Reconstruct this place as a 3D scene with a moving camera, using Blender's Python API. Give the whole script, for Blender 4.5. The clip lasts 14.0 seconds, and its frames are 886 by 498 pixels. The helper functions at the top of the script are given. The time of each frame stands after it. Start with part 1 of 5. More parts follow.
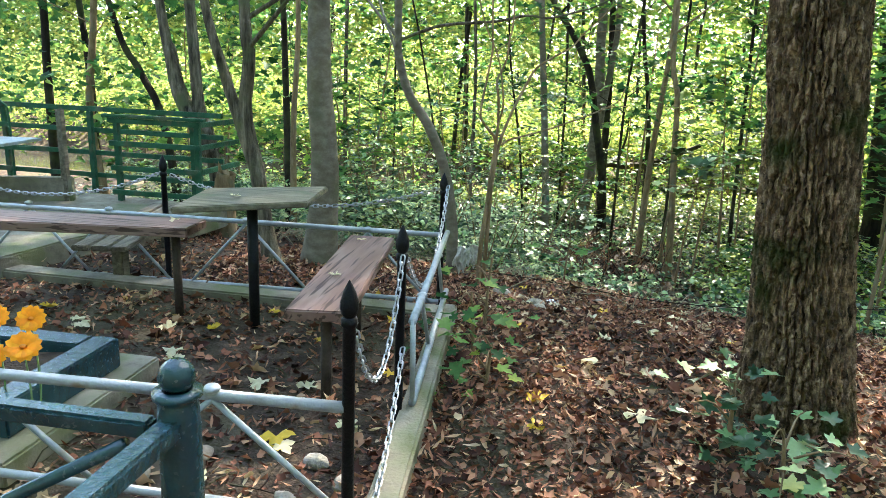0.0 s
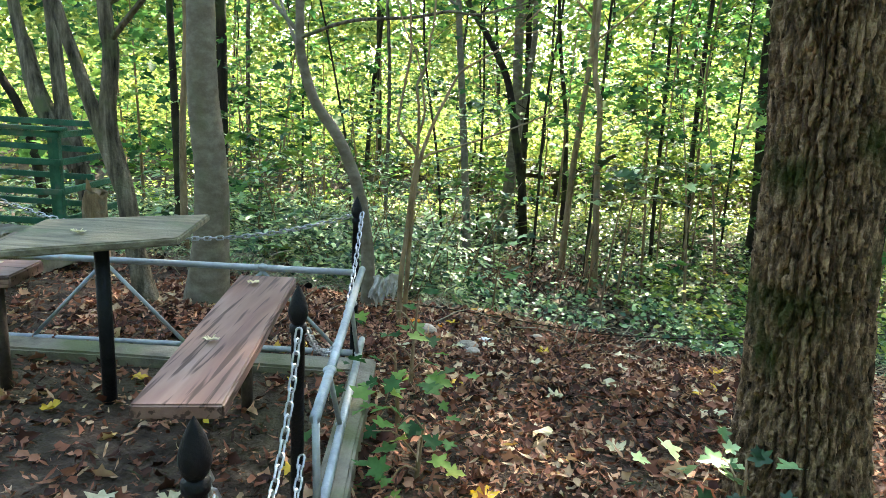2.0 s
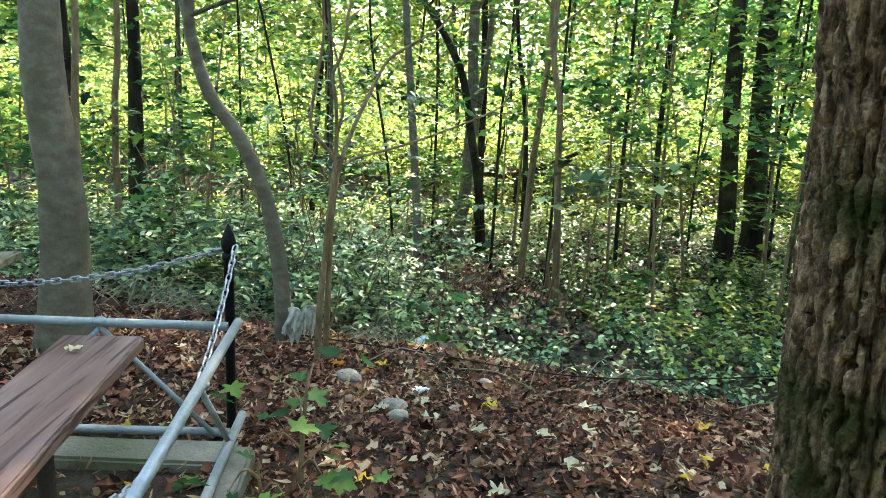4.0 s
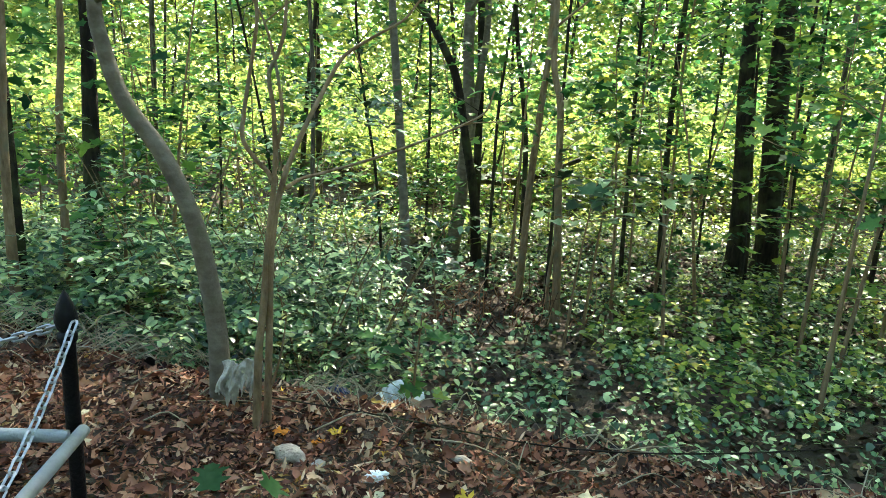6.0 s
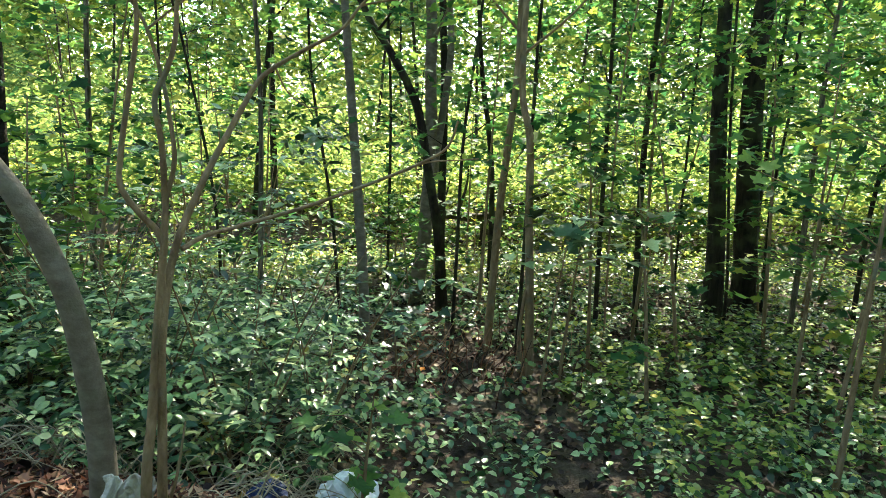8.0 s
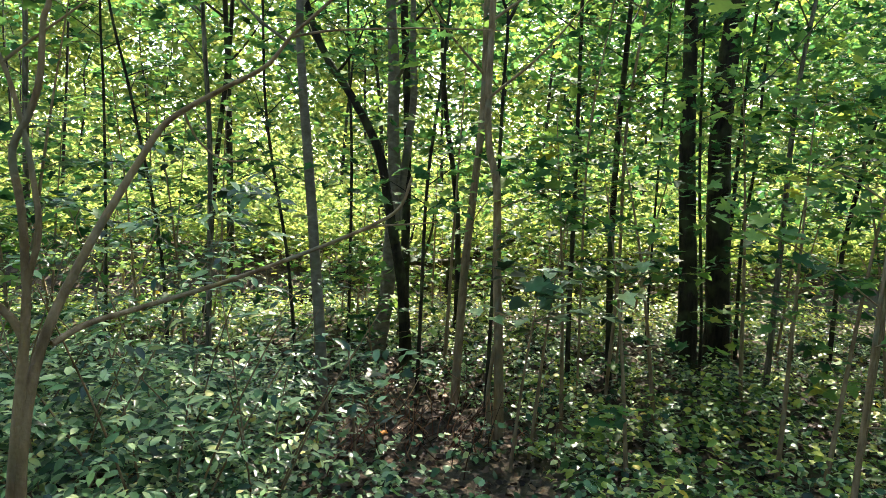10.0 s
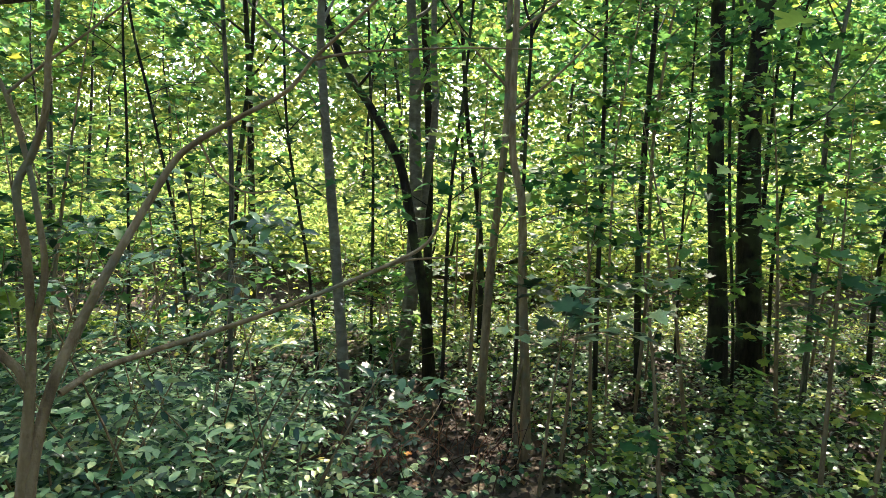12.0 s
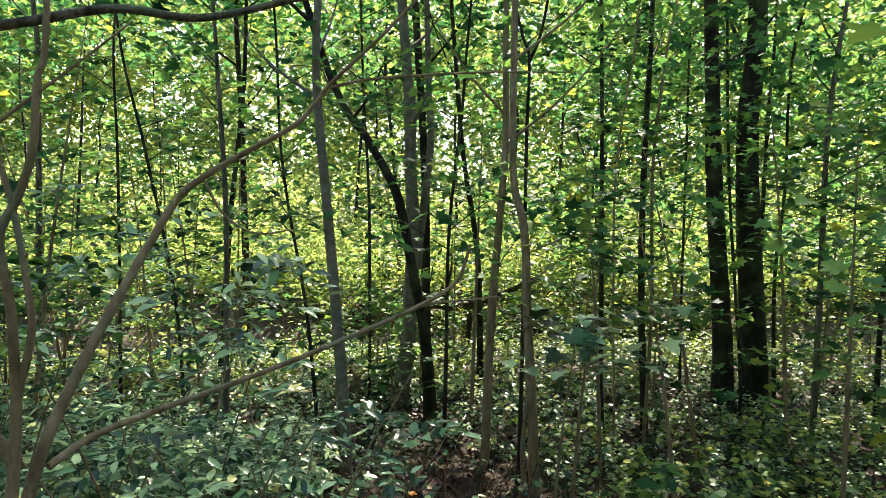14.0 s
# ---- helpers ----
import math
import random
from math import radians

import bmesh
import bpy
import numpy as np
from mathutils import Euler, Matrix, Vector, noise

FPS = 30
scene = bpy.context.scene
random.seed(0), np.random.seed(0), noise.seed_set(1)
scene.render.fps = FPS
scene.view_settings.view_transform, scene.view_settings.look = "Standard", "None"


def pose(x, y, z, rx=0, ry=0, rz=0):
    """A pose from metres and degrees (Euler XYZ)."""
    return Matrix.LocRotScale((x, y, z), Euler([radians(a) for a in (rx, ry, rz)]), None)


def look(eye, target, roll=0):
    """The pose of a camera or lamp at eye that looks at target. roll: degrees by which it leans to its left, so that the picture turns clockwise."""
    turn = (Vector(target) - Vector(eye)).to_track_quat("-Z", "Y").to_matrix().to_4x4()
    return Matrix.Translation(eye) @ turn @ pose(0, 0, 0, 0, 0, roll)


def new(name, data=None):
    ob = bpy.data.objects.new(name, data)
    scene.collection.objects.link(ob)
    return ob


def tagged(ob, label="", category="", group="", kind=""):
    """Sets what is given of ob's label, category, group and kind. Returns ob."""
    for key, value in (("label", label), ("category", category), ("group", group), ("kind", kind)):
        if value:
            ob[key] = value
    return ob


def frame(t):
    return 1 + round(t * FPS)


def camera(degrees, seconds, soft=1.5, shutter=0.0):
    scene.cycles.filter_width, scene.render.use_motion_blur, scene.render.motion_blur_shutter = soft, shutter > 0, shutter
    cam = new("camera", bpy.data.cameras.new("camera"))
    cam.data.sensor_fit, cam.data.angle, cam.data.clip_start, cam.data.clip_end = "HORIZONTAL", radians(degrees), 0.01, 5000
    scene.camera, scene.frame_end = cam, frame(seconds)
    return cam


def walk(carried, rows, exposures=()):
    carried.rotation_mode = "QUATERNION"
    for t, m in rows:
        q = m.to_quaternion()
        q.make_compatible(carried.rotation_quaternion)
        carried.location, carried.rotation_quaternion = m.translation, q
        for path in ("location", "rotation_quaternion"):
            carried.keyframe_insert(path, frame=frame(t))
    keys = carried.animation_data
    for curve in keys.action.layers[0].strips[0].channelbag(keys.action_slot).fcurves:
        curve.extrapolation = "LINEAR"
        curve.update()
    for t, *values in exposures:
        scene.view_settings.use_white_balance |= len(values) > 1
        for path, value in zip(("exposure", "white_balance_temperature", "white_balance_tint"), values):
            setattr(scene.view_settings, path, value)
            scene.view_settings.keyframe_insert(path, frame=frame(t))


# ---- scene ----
cam = camera(67.0, 14.0, soft=0.45)
PATH = [
    (0, (0.471, 1.157, 1.424), (0.195, 3.076, 0.936), 2.6),
    (0.5, (0.445, 1.331, 1.425), (0.223, 3.257, 0.937), 2.7),
    (1, (0.398, 1.532, 1.41), (0.262, 3.467, 0.922), 2.9),
    (1.5, (0.356, 1.721, 1.414), (0.285, 3.664, 0.943), 3.2),
    (2, (0.361, 1.916, 1.402), (0.335, 3.864, 0.948), 3.3),
    (2.5, (0.405, 2.131, 1.402), (0.424, 4.081, 0.956), 3.4),
    (3, (0.435, 2.34, 1.367), (0.502, 4.287, 0.914), 3.1),
    (3.2, (0.447, 2.427, 1.374), (0.523, 4.372, 0.915), 3.1),
    (5.3, (0.744, 3.35, 1.407), (0.82, 5.295, 0.947), 3.5),
    (5.5, (0.743, 3.409, 1.418), (0.821, 5.353, 0.956), 3.4),
    (6, (0.76, 3.611, 1.403), (0.829, 5.558, 0.952), 3.3),
    (6.5, (0.794, 3.806, 1.424), (0.872, 5.759, 0.999), 3.2),
    (7, (0.8, 3.995, 1.398), (0.909, 5.952, 0.999), 3.1),
    (7.5, (0.799, 4.184, 1.421), (0.936, 6.143, 1.046), 3.1),
    (8, (0.837, 4.376, 1.399), (1.002, 6.337, 1.045), 3.2),
    (8.2, (0.867, 4.451, 1.412), (1.051, 6.412, 1.063), 3.2),
    (10.3, (0.942, 4.889, 1.468), (1.2, 6.861, 1.254), 3.1),
    (10.5, (0.955, 4.894, 1.495), (1.195, 6.868, 1.287), 3.1),
    (11, (0.944, 4.931, 1.496), (1.156, 6.91, 1.302), 2.9),
    (11.5, (0.923, 4.989, 1.503), (1.122, 6.97, 1.309), 2.7),
    (12, (0.9, 5.033, 1.506), (1.096, 7.013, 1.304), 2.5),
    (12.5, (0.88, 5.083, 1.515), (1.076, 7.062, 1.3), 2.2),
    (13, (0.847, 5.161, 1.519), (1.051, 7.14, 1.312), 2.0),
    (13.5, (0.832, 5.199, 1.523), (1.042, 7.181, 1.351), 1.6),
    (14, (0.819, 5.215, 1.523), (1.037, 7.2, 1.404), 1.3),
]
walk(cam, [(t, look(eye, aim, lean)) for t, eye, aim, lean in PATH], [(0, 3.6, 6800, 10), (3.2, 3.55, 6800, 10), (5.5, 3.4, 6800, 6), (7, 3.2, 6800, 2), (10.3, 2.85, 6800, 12), (12.5, 2.85, 6800, 12), (14, 2.75, 6800, 12)])

# ---- light ----
SUN = Vector((0.4, 1.0, 0.95)).normalized()
world = bpy.data.worlds.new("sky")
scene.world = world
world.use_nodes = True
wn = world.node_tree
sky = wn.nodes.new("ShaderNodeTexSky")
sky.sky_type, sky.sun_disc = "NISHITA", False
sky.sun_elevation, sky.sun_rotation = math.asin(SUN.z), math.atan2(SUN.x, SUN.y)
wn.nodes["Background"].inputs["Strength"].default_value = 0.15
wn.links.new(sky.outputs[0], wn.nodes["Background"].inputs["Color"])
sun = new("sun", bpy.data.lights.new("sun", "SUN"))
sun.data.energy, sun.data.angle, sun.data.color = 4.6, radians(0.8), (1.0, 0.93, 0.8)
sun.matrix_world = look(SUN * 60, (0, 0, 0))

# ---- materials ----


def ramp(nt, stops):
    n = nt.nodes.new("ShaderNodeValToRGB")
    el = n.color_ramp.elements
    while len(el) < len(stops):
        el.new(0.5)
    for e, (p, c) in zip(el, stops):
        e.position, e.color = p, (*c, 1)
    return n


def material(name, stops, scale=(8, 8, 8), detail=6.0, rough=0.8, metal=0.0, bump=0.3, fine=60.0, patch=None, patch_scale=2.0, patch_cut=0.55, spec=0.14, by_object=0.0):
    """Two scales of noise colour, optional patches of another colour, and relief."""
    m = bpy.data.materials.new(name)
    m.use_nodes = True
    nt = m.node_tree
    b = nt.nodes["Principled BSDF"]
    co = nt.nodes.new("ShaderNodeTexCoord")
    mp = nt.nodes.new("ShaderNodeMapping")
    mp.inputs["Scale"].default_value = scale
    nt.links.new(co.outputs["Object"], mp.inputs["Vector"])
    n1 = nt.nodes.new("ShaderNodeTexNoise")
    n1.inputs["Scale"].default_value, n1.inputs["Detail"].default_value, n1.inputs["Roughness"].default_value = 1.0, detail, 0.65
    nt.links.new(mp.outputs[0], n1.inputs["Vector"])
    fac = n1.outputs["Fac"]
    if by_object:
        oi = nt.nodes.new("ShaderNodeObjectInfo")
        ma = nt.nodes.new("ShaderNodeMath")
        ma.operation = "MULTIPLY_ADD"
        ma.inputs[1].default_value = by_object
        nt.links.new(oi.outputs["Random"], ma.inputs[0])
        nt.links.new(fac, ma.inputs[2])
        fac = ma.outputs[0]
    r = ramp(nt, stops)
    nt.links.new(fac, r.inputs[0])
    col = r.outputs[0]
    if patch:
        n2 = nt.nodes.new("ShaderNodeTexNoise")
        n2.inputs["Scale"].default_value, n2.inputs["Detail"].default_value = patch_scale, 8.0
        nt.links.new(co.outputs["Object"], n2.inputs["Vector"])
        cut = ramp(nt, [(patch_cut - 0.06, (0, 0, 0)), (patch_cut + 0.06, (1, 1, 1))])
        nt.links.new(n2.outputs["Fac"], cut.inputs[0])
        mx = nt.nodes.new("ShaderNodeMix")
        mx.data_type = "RGBA"
        mx.inputs[7].default_value = (*patch, 1)
        nt.links.new(cut.outputs[0], mx.inputs[0])
        nt.links.new(col, mx.inputs[6])
        col = mx.outputs[2]
    nt.links.new(col, b.inputs["Base Color"])
    n3 = nt.nodes.new("ShaderNodeTexNoise")
    n3.inputs["Scale"].default_value, n3.inputs["Detail"].default_value = fine, 4.0
    nt.links.new(co.outputs["Object"], n3.inputs["Vector"])
    add = nt.nodes.new("ShaderNodeMath")
    nt.links.new(n1.outputs["Fac"], add.inputs[0])
    nt.links.new(n3.outputs["Fac"], add.inputs[1])
    bp = nt.nodes.new("ShaderNodeBump")
    bp.inputs["Strength"].default_value, bp.inputs["Distance"].default_value = bump, 0.02
    nt.links.new(add.outputs[0], bp.inputs["Height"])
    nt.links.new(bp.outputs[0], b.inputs["Normal"])
    rr = nt.nodes.new("ShaderNodeMapRange")
    rr.inputs["To Min"].default_value, rr.inputs["To Max"].default_value = max(rough - 0.15, 0.05), min(rough + 0.12, 1)
    nt.links.new(n3.outputs["Fac"], rr.inputs["Value"])
    nt.links.new(rr.outputs[0], b.inputs["Roughness"])
    b.inputs["Metallic"].default_value = metal
    b.inputs["Specular IOR Level"].default_value = spec
    return m


def leaf_material(name, stops, through_light=0.45, rough=0.55, spec=0.25):
    """Thin leaf: reflects and lets light through; each leaf has its own tone."""
    m = bpy.data.materials.new(name)
    m.use_nodes = True
    nt = m.node_tree
    b = nt.nodes["Principled BSDF"]
    g = nt.nodes.new("ShaderNodeNewGeometry")
    r = ramp(nt, stops)
    co = nt.nodes.new("ShaderNodeTexCoord")
    n = nt.nodes.new("ShaderNodeTexNoise")
    n.inputs["Scale"].default_value, n.inputs["Detail"].default_value = 1.3, 3.0
    nt.links.new(co.outputs["Object"], n.inputs["Vector"])
    a = nt.nodes.new("ShaderNodeMath")
    a.operation = "MULTIPLY_ADD"
    a.inputs[1].default_value = 0.8
    s = nt.nodes.new("ShaderNodeMath")
    s.operation = "MULTIPLY_ADD"
    s.inputs[1].default_value, s.inputs[2].default_value = 0.7, -0.25
    nt.links.new(n.outputs["Fac"], s.inputs[0])
    nt.links.new(g.outputs["Random Per Island"], a.inputs[0])
    nt.links.new(s.outputs[0], a.inputs[2])
    nt.links.new(a.outputs[0], r.inputs[0])
    n2 = nt.nodes.new("ShaderNodeTexNoise")
    n2.inputs["Scale"].default_value = 45.0
    nt.links.new(co.outputs["Object"], n2.inputs["Vector"])
    hs = nt.nodes.new("ShaderNodeHueSaturation")
    v = nt.nodes.new("ShaderNodeMapRange")
    v.inputs["To Min"].default_value, v.inputs["To Max"].default_value = 0.7, 1.3
    nt.links.new(n2.outputs["Fac"], v.inputs["Value"])
    nt.links.new(v.outputs[0], hs.inputs["Value"])
    nt.links.new(r.outputs[0], hs.inputs["Color"])
    nt.links.new(hs.outputs[0], b.inputs["Base Color"])
    b.inputs["Roughness"].default_value, b.inputs["Specular IOR Level"].default_value = rough, spec
    t = nt.nodes.new("ShaderNodeBsdfTranslucent")
    sat = nt.nodes.new("ShaderNodeHueSaturation")
    sat.inputs["Saturation"].default_value, sat.inputs["Value"].default_value = 1.05, 1.7
    nt.links.new(hs.outputs[0], sat.inputs["Color"])
    nt.links.new(sat.outputs[0], t.inputs["Color"])
    mix = nt.nodes.new("ShaderNodeMixShader")
    mix.inputs[0].default_value = through_light
    nt.links.new(b.outputs[0], mix.inputs[1])
    nt.links.new(t.outputs[0], mix.inputs[2])
    nt.links.new(mix.outputs[0], nt.nodes["Material Output"].inputs["Surface"])
    return m


SOIL = material("soil", [(0.3, (0.012, 0.008, 0.006)), (0.52, (0.05, 0.034, 0.024)), (0.72, (0.14, 0.1, 0.07))], (7, 7, 7), 12, 0.95, 0, 1.0, 55, (0.06, 0.05, 0.03), 0.8)
BARK_GREY = material("grey bark", [(0.32, (0.014, 0.011, 0.008)), (0.5, (0.1, 0.082, 0.058)), (0.72, (0.25, 0.21, 0.155))], (22, 22, 3.5), 8, 0.9, 0, 0.7, 60, (0.09, 0.1, 0.05), 3.0, 0.6)
BARK_SMOOTH = material("smooth grey-brown bark", [(0.3, (0.085, 0.068, 0.048)), (0.5, (0.14, 0.115, 0.083)), (0.75, (0.22, 0.19, 0.145))], (9, 9, 14), 8, 0.8, 0, 0.25, 70, (0.1, 0.1, 0.06), 4.0, 0.62)
BARK_TAN = material("tan bark", [(0.3, (0.1, 0.062, 0.033)), (0.55, (0.23, 0.155, 0.088)), (0.8, (0.37, 0.275, 0.175))], (18, 18, 5), 8, 0.85, 0, 0.4, 70, (0.16, 0.14, 0.09), 5.0, 0.6)
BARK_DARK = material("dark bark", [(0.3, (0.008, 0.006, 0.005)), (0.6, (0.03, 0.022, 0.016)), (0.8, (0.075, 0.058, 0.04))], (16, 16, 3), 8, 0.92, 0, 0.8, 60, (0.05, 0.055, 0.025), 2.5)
BARK_ROUGH = material("furrowed bark", [(0.34, (0.012, 0.008, 0.005)), (0.48, (0.11, 0.069, 0.04)), (0.66, (0.36, 0.24, 0.145))], (40, 40, 13), 9, 0.95, 0, 0.9, 90, (0.028, 0.036, 0.008), 2.6, 0.59)
IRON = material("black iron paint", [(0.3, (0.004, 0.004, 0.005)), (0.7, (0.01, 0.01, 0.012))], (20, 20, 20), 6, 0.5, 0, 0.2, 90, (0.03, 0.022, 0.016), 7.0, 0.78, 0.12)
SILVER = material("silver pipe paint", [(0.3, (0.2, 0.22, 0.24)), (0.7, (0.38, 0.41, 0.43))], (9, 9, 9), 6, 0.45, 0.25, 0.2, 80, (0.24, 0.2, 0.16), 9.0, 0.66, 0.5)
CHAIN = material("galvanised steel", [(0.3, (0.24, 0.25, 0.27)), (0.7, (0.46, 0.47, 0.49))], (30, 30, 30), 4, 0.4, 0.6, 0.2, 90)
CONCRETE = material("mossy concrete", [(0.3, (0.1, 0.085, 0.065)), (0.55, (0.22, 0.195, 0.15)), (0.8, (0.36, 0.33, 0.26))], (6, 6, 6), 10, 0.92, 0, 0.35, 70, (0.12, 0.13, 0.07), 3.0, 0.57)


def wood(name, tones, lines, turned):
    """Old painted plank: broad tones and dark open grain along the board, worn spots. turned: the board runs along x."""
    m = bpy.data.materials.new(name)
    m.use_nodes = True
    nt = m.node_tree
    b = nt.nodes["Principled BSDF"]
    co = nt.nodes.new("ShaderNodeTexCoord")

    def grain(across, length, detail):
        mp = nt.nodes.new("ShaderNodeMapping")
        mp.inputs["Scale"].default_value = (length, across, across) if turned else (across, length, across)
        n = nt.nodes.new("ShaderNodeTexNoise")
        n.inputs["Scale"].default_value, n.inputs["Detail"].default_value, n.inputs["Distortion"].default_value = 1.0, detail, 0.4
        nt.links.new(co.outputs["Object"], mp.inputs["Vector"])
        nt.links.new(mp.outputs[0], n.inputs["Vector"])
        return n.outputs["Fac"]

    broad, fine = grain(10, 1.4, 5.0), grain(48, 2.2, 2.0)
    r = ramp(nt, tones)
    nt.links.new(broad, r.inputs[0])
    cut = ramp(nt, [(0.36, (1, 1, 1)), (0.45, (0, 0, 0))])
    nt.links.new(fine, cut.inputs[0])
    mx = nt.nodes.new("ShaderNodeMix")
    mx.data_type = "RGBA"
    mx.inputs[7].default_value = (*lines, 1)
    nt.links.new(cut.outputs[0], mx.inputs[0])
    nt.links.new(r.outputs[0], mx.inputs[6])
    nt.links.new(mx.outputs[2], b.inputs["Base Color"])
    bp = nt.nodes.new("ShaderNodeBump")
    bp.inputs["Strength"].default_value, bp.inputs["Distance"].default_value = 0.5, 0.006
    nt.links.new(fine, bp.inputs["Height"])
    nt.links.new(bp.outputs[0], b.inputs["Normal"])
    b.inputs["Roughness"].default_value, b.inputs["Specular IOR Level"].default_value = 0.6, 0.3
    return m


PAINT = [(0.3, (0.13, 0.07, 0.057)), (0.46, (0.175, 0.1, 0.082)), (0.58, (0.205, 0.125, 0.103)), (0.74, (0.27, 0.19, 0.16))]
RED_WOOD = wood("red-brown paint on wood", PAINT, (0.055, 0.028, 0.022), False)
RED_WOOD_ACROSS = wood("red-brown paint on wood along x", PAINT, (0.055, 0.028, 0.022), True)
OLD_WOOD = material("weathered grey-brown wood", [(0.3, (0.07, 0.06, 0.042)), (0.55, (0.15, 0.135, 0.095)), (0.8, (0.25, 0.23, 0.17))], (3, 30, 30), 9, 0.8, 0, 0.25, 70, (0.1, 0.11, 0.065), 4.0, 0.6)
GREY_WOOD = material("bare grey wood", [(0.3, (0.05, 0.042, 0.032)), (0.6, (0.16, 0.14, 0.105)), (0.8, (0.32, 0.29, 0.23))], (28, 3, 28), 9, 0.9, 0, 0.7, 70)
TEAL = material("teal gloss paint", [(0.3, (0.004, 0.022, 0.03)), (0.7, (0.013, 0.055, 0.068))], (7, 7, 7), 6, 0.25, 0, 0.2, 50, (0.07, 0.12, 0.13), 8.0, 0.7, 0.6)
GREEN_PAINT = material("green fence paint", [(0.3, (0.01, 0.05, 0.03)), (0.7, (0.03, 0.11, 0.065))], (7, 7, 7), 6, 0.5, 0, 0.3, 60, (0.07, 0.09, 0.06), 6.0, 0.62)
STONE = material("pale stone", [(0.3, (0.14, 0.11, 0.085)), (0.6, (0.3, 0.25, 0.2)), (0.8, (0.45, 0.39, 0.32))], (14, 14, 14), 8, 0.9, 0, 0.5, 80, None, by_object=0.2)
CLOTH = material("dirty white cloth", [(0.3, (0.3, 0.27, 0.22)), (0.6, (0.5, 0.46, 0.39)), (0.8, (0.66, 0.62, 0.55))], (9, 9, 9), 6, 0.95, 0, 0.5, 120)
WHITE_BAG = material("white plastic", [(0.3, (0.68, 0.69, 0.71)), (0.7, (0.85, 0.86, 0.87))], (9, 9, 9), 4, 0.35, 0, 0.3, 40, (0.3, 0.27, 0.22), 5.0, 0.65)
BLUE_BAG = material("dark blue plastic", [(0.3, (0.012, 0.018, 0.05)), (0.7, (0.03, 0.045, 0.11))], (9, 9, 9), 4, 0.3, 0, 0.3, 40)
STRAW = material("dry stalks", [(0.3, (0.2, 0.16, 0.1)), (0.7, (0.42, 0.36, 0.25))], (12, 12, 12), 4, 0.9, 0, 0.3, 80)
WATER = material("creek water", [(0.3, (0.02, 0.022, 0.015)), (0.7, (0.035, 0.035, 0.024))], (1, 1, 1), 3, 0.12, 0, 0.12, 2.0, spec=0.6)
LEAF = leaf_material("woodland leaves", [(0.0, (0.007, 0.026, 0.01)), (0.3, (0.03, 0.09, 0.03)), (0.6, (0.09, 0.19, 0.05)), (0.85, (0.17, 0.26, 0.055)), (1.0, (0.36, 0.32, 0.05))], 0.42, 0.6, 0.14)
# lighter than the near leaves: overexposed sunlight is partly put into this ramp
LEAF_FAR = leaf_material("distant sun-brightened leaves", [(0.0, (0.045, 0.09, 0.025)), (0.35, (0.13, 0.19, 0.05)), (0.7, (0.26, 0.3, 0.085)), (1.0, (0.4, 0.36, 0.1))], 0.5, 0.85, 0.05)
# pale stops paint sky sheen on leaves, near-black stops the shaded gaps between
LEAF_LOW = leaf_material("undergrowth leaves with painted sheen", [(0.0, (0.004, 0.014, 0.006)), (0.38, (0.024, 0.07, 0.028)), (0.58, (0.14, 0.25, 0.095)), (0.82, (0.42, 0.5, 0.24)), (1.0, (0.42, 0.34, 0.07))], 0.1, 0.3, 0.3)
LEAF_GOLD = leaf_material("yellowing leaves", [(0.0, (0.008, 0.022, 0.006)), (0.35, (0.055, 0.11, 0.026)), (0.65, (0.2, 0.29, 0.06)), (0.88, (0.42, 0.42, 0.1)), (1.0, (0.55, 0.36, 0.05))], 0.3, 0.5, 0.14)
LEAF_DEAD = leaf_material("fallen leaves", [(0.0, (0.006, 0.003, 0.002)), (0.28, (0.05, 0.018, 0.012)), (0.54, (0.19, 0.074, 0.043)), (0.76, (0.34, 0.17, 0.1)), (0.93, (0.5, 0.37, 0.23)), (1.0, (0.6, 0.36, 0.05))], 0.1, 0.65, 0.14)
# damp litter, darkened further so the wood floor's deep shade is in the colour
LEAF_DAMP_SHADE = leaf_material("rotting damp leaves darkened for shade", [(0.0, (0.003, 0.002, 0.002)), (0.4, (0.02, 0.012, 0.008)), (0.72, (0.075, 0.042, 0.026)), (0.93, (0.22, 0.14, 0.08)), (1.0, (0.4, 0.26, 0.05))], 0.05, 0.6, 0.14)
LEAF_PALE = leaf_material("pale fallen leaf", [(0.0, (0.4, 0.32, 0.17)), (0.6, (0.5, 0.44, 0.28)), (1.0, (0.55, 0.38, 0.06))], 0.2, 0.65, 0.3)
LEAF_YELLOW = leaf_material("yellow fallen leaf", [(0.0, (0.5, 0.3, 0.03)), (1.0, (0.6, 0.42, 0.05))], 0.25, 0.6, 0.3)
LEAF_ORANGE = leaf_material("orange leaf", [(0.0, (0.55, 0.17, 0.02)), (1.0, (0.6, 0.24, 0.03))], 0.35, 0.6, 0.3)
PETAL = leaf_material("yellow petal", [(0.0, (0.8, 0.25, 0.006)), (1.0, (0.85, 0.38, 0.01))], 0.25, 0.6, 0.3)

# ---- building blocks ----
rng = np.random.default_rng(5)


def smooth(a, b, v):
    u = np.clip((v - a) / (b - a), 0, 1)
    return u * u * (3 - 2 * u)


def rim(x):
    """The line at which the leafy bank breaks off, y for each x."""
    return 7.0 - 0.31 * np.clip(x, 0, 6) + 0.35 * np.clip(-x, 0, 6)


def wobble(x, y):
    return (np.sin(x * 1.7 + 0.6 * np.sin(y * 1.3)) * np.sin(y * 1.9 + 1.1 * np.sin(x * 0.9)) * 0.5
            + np.sin(x * 4.3 + y * 2.1) * np.sin(y * 3.7 - x * 1.2) * 0.25)


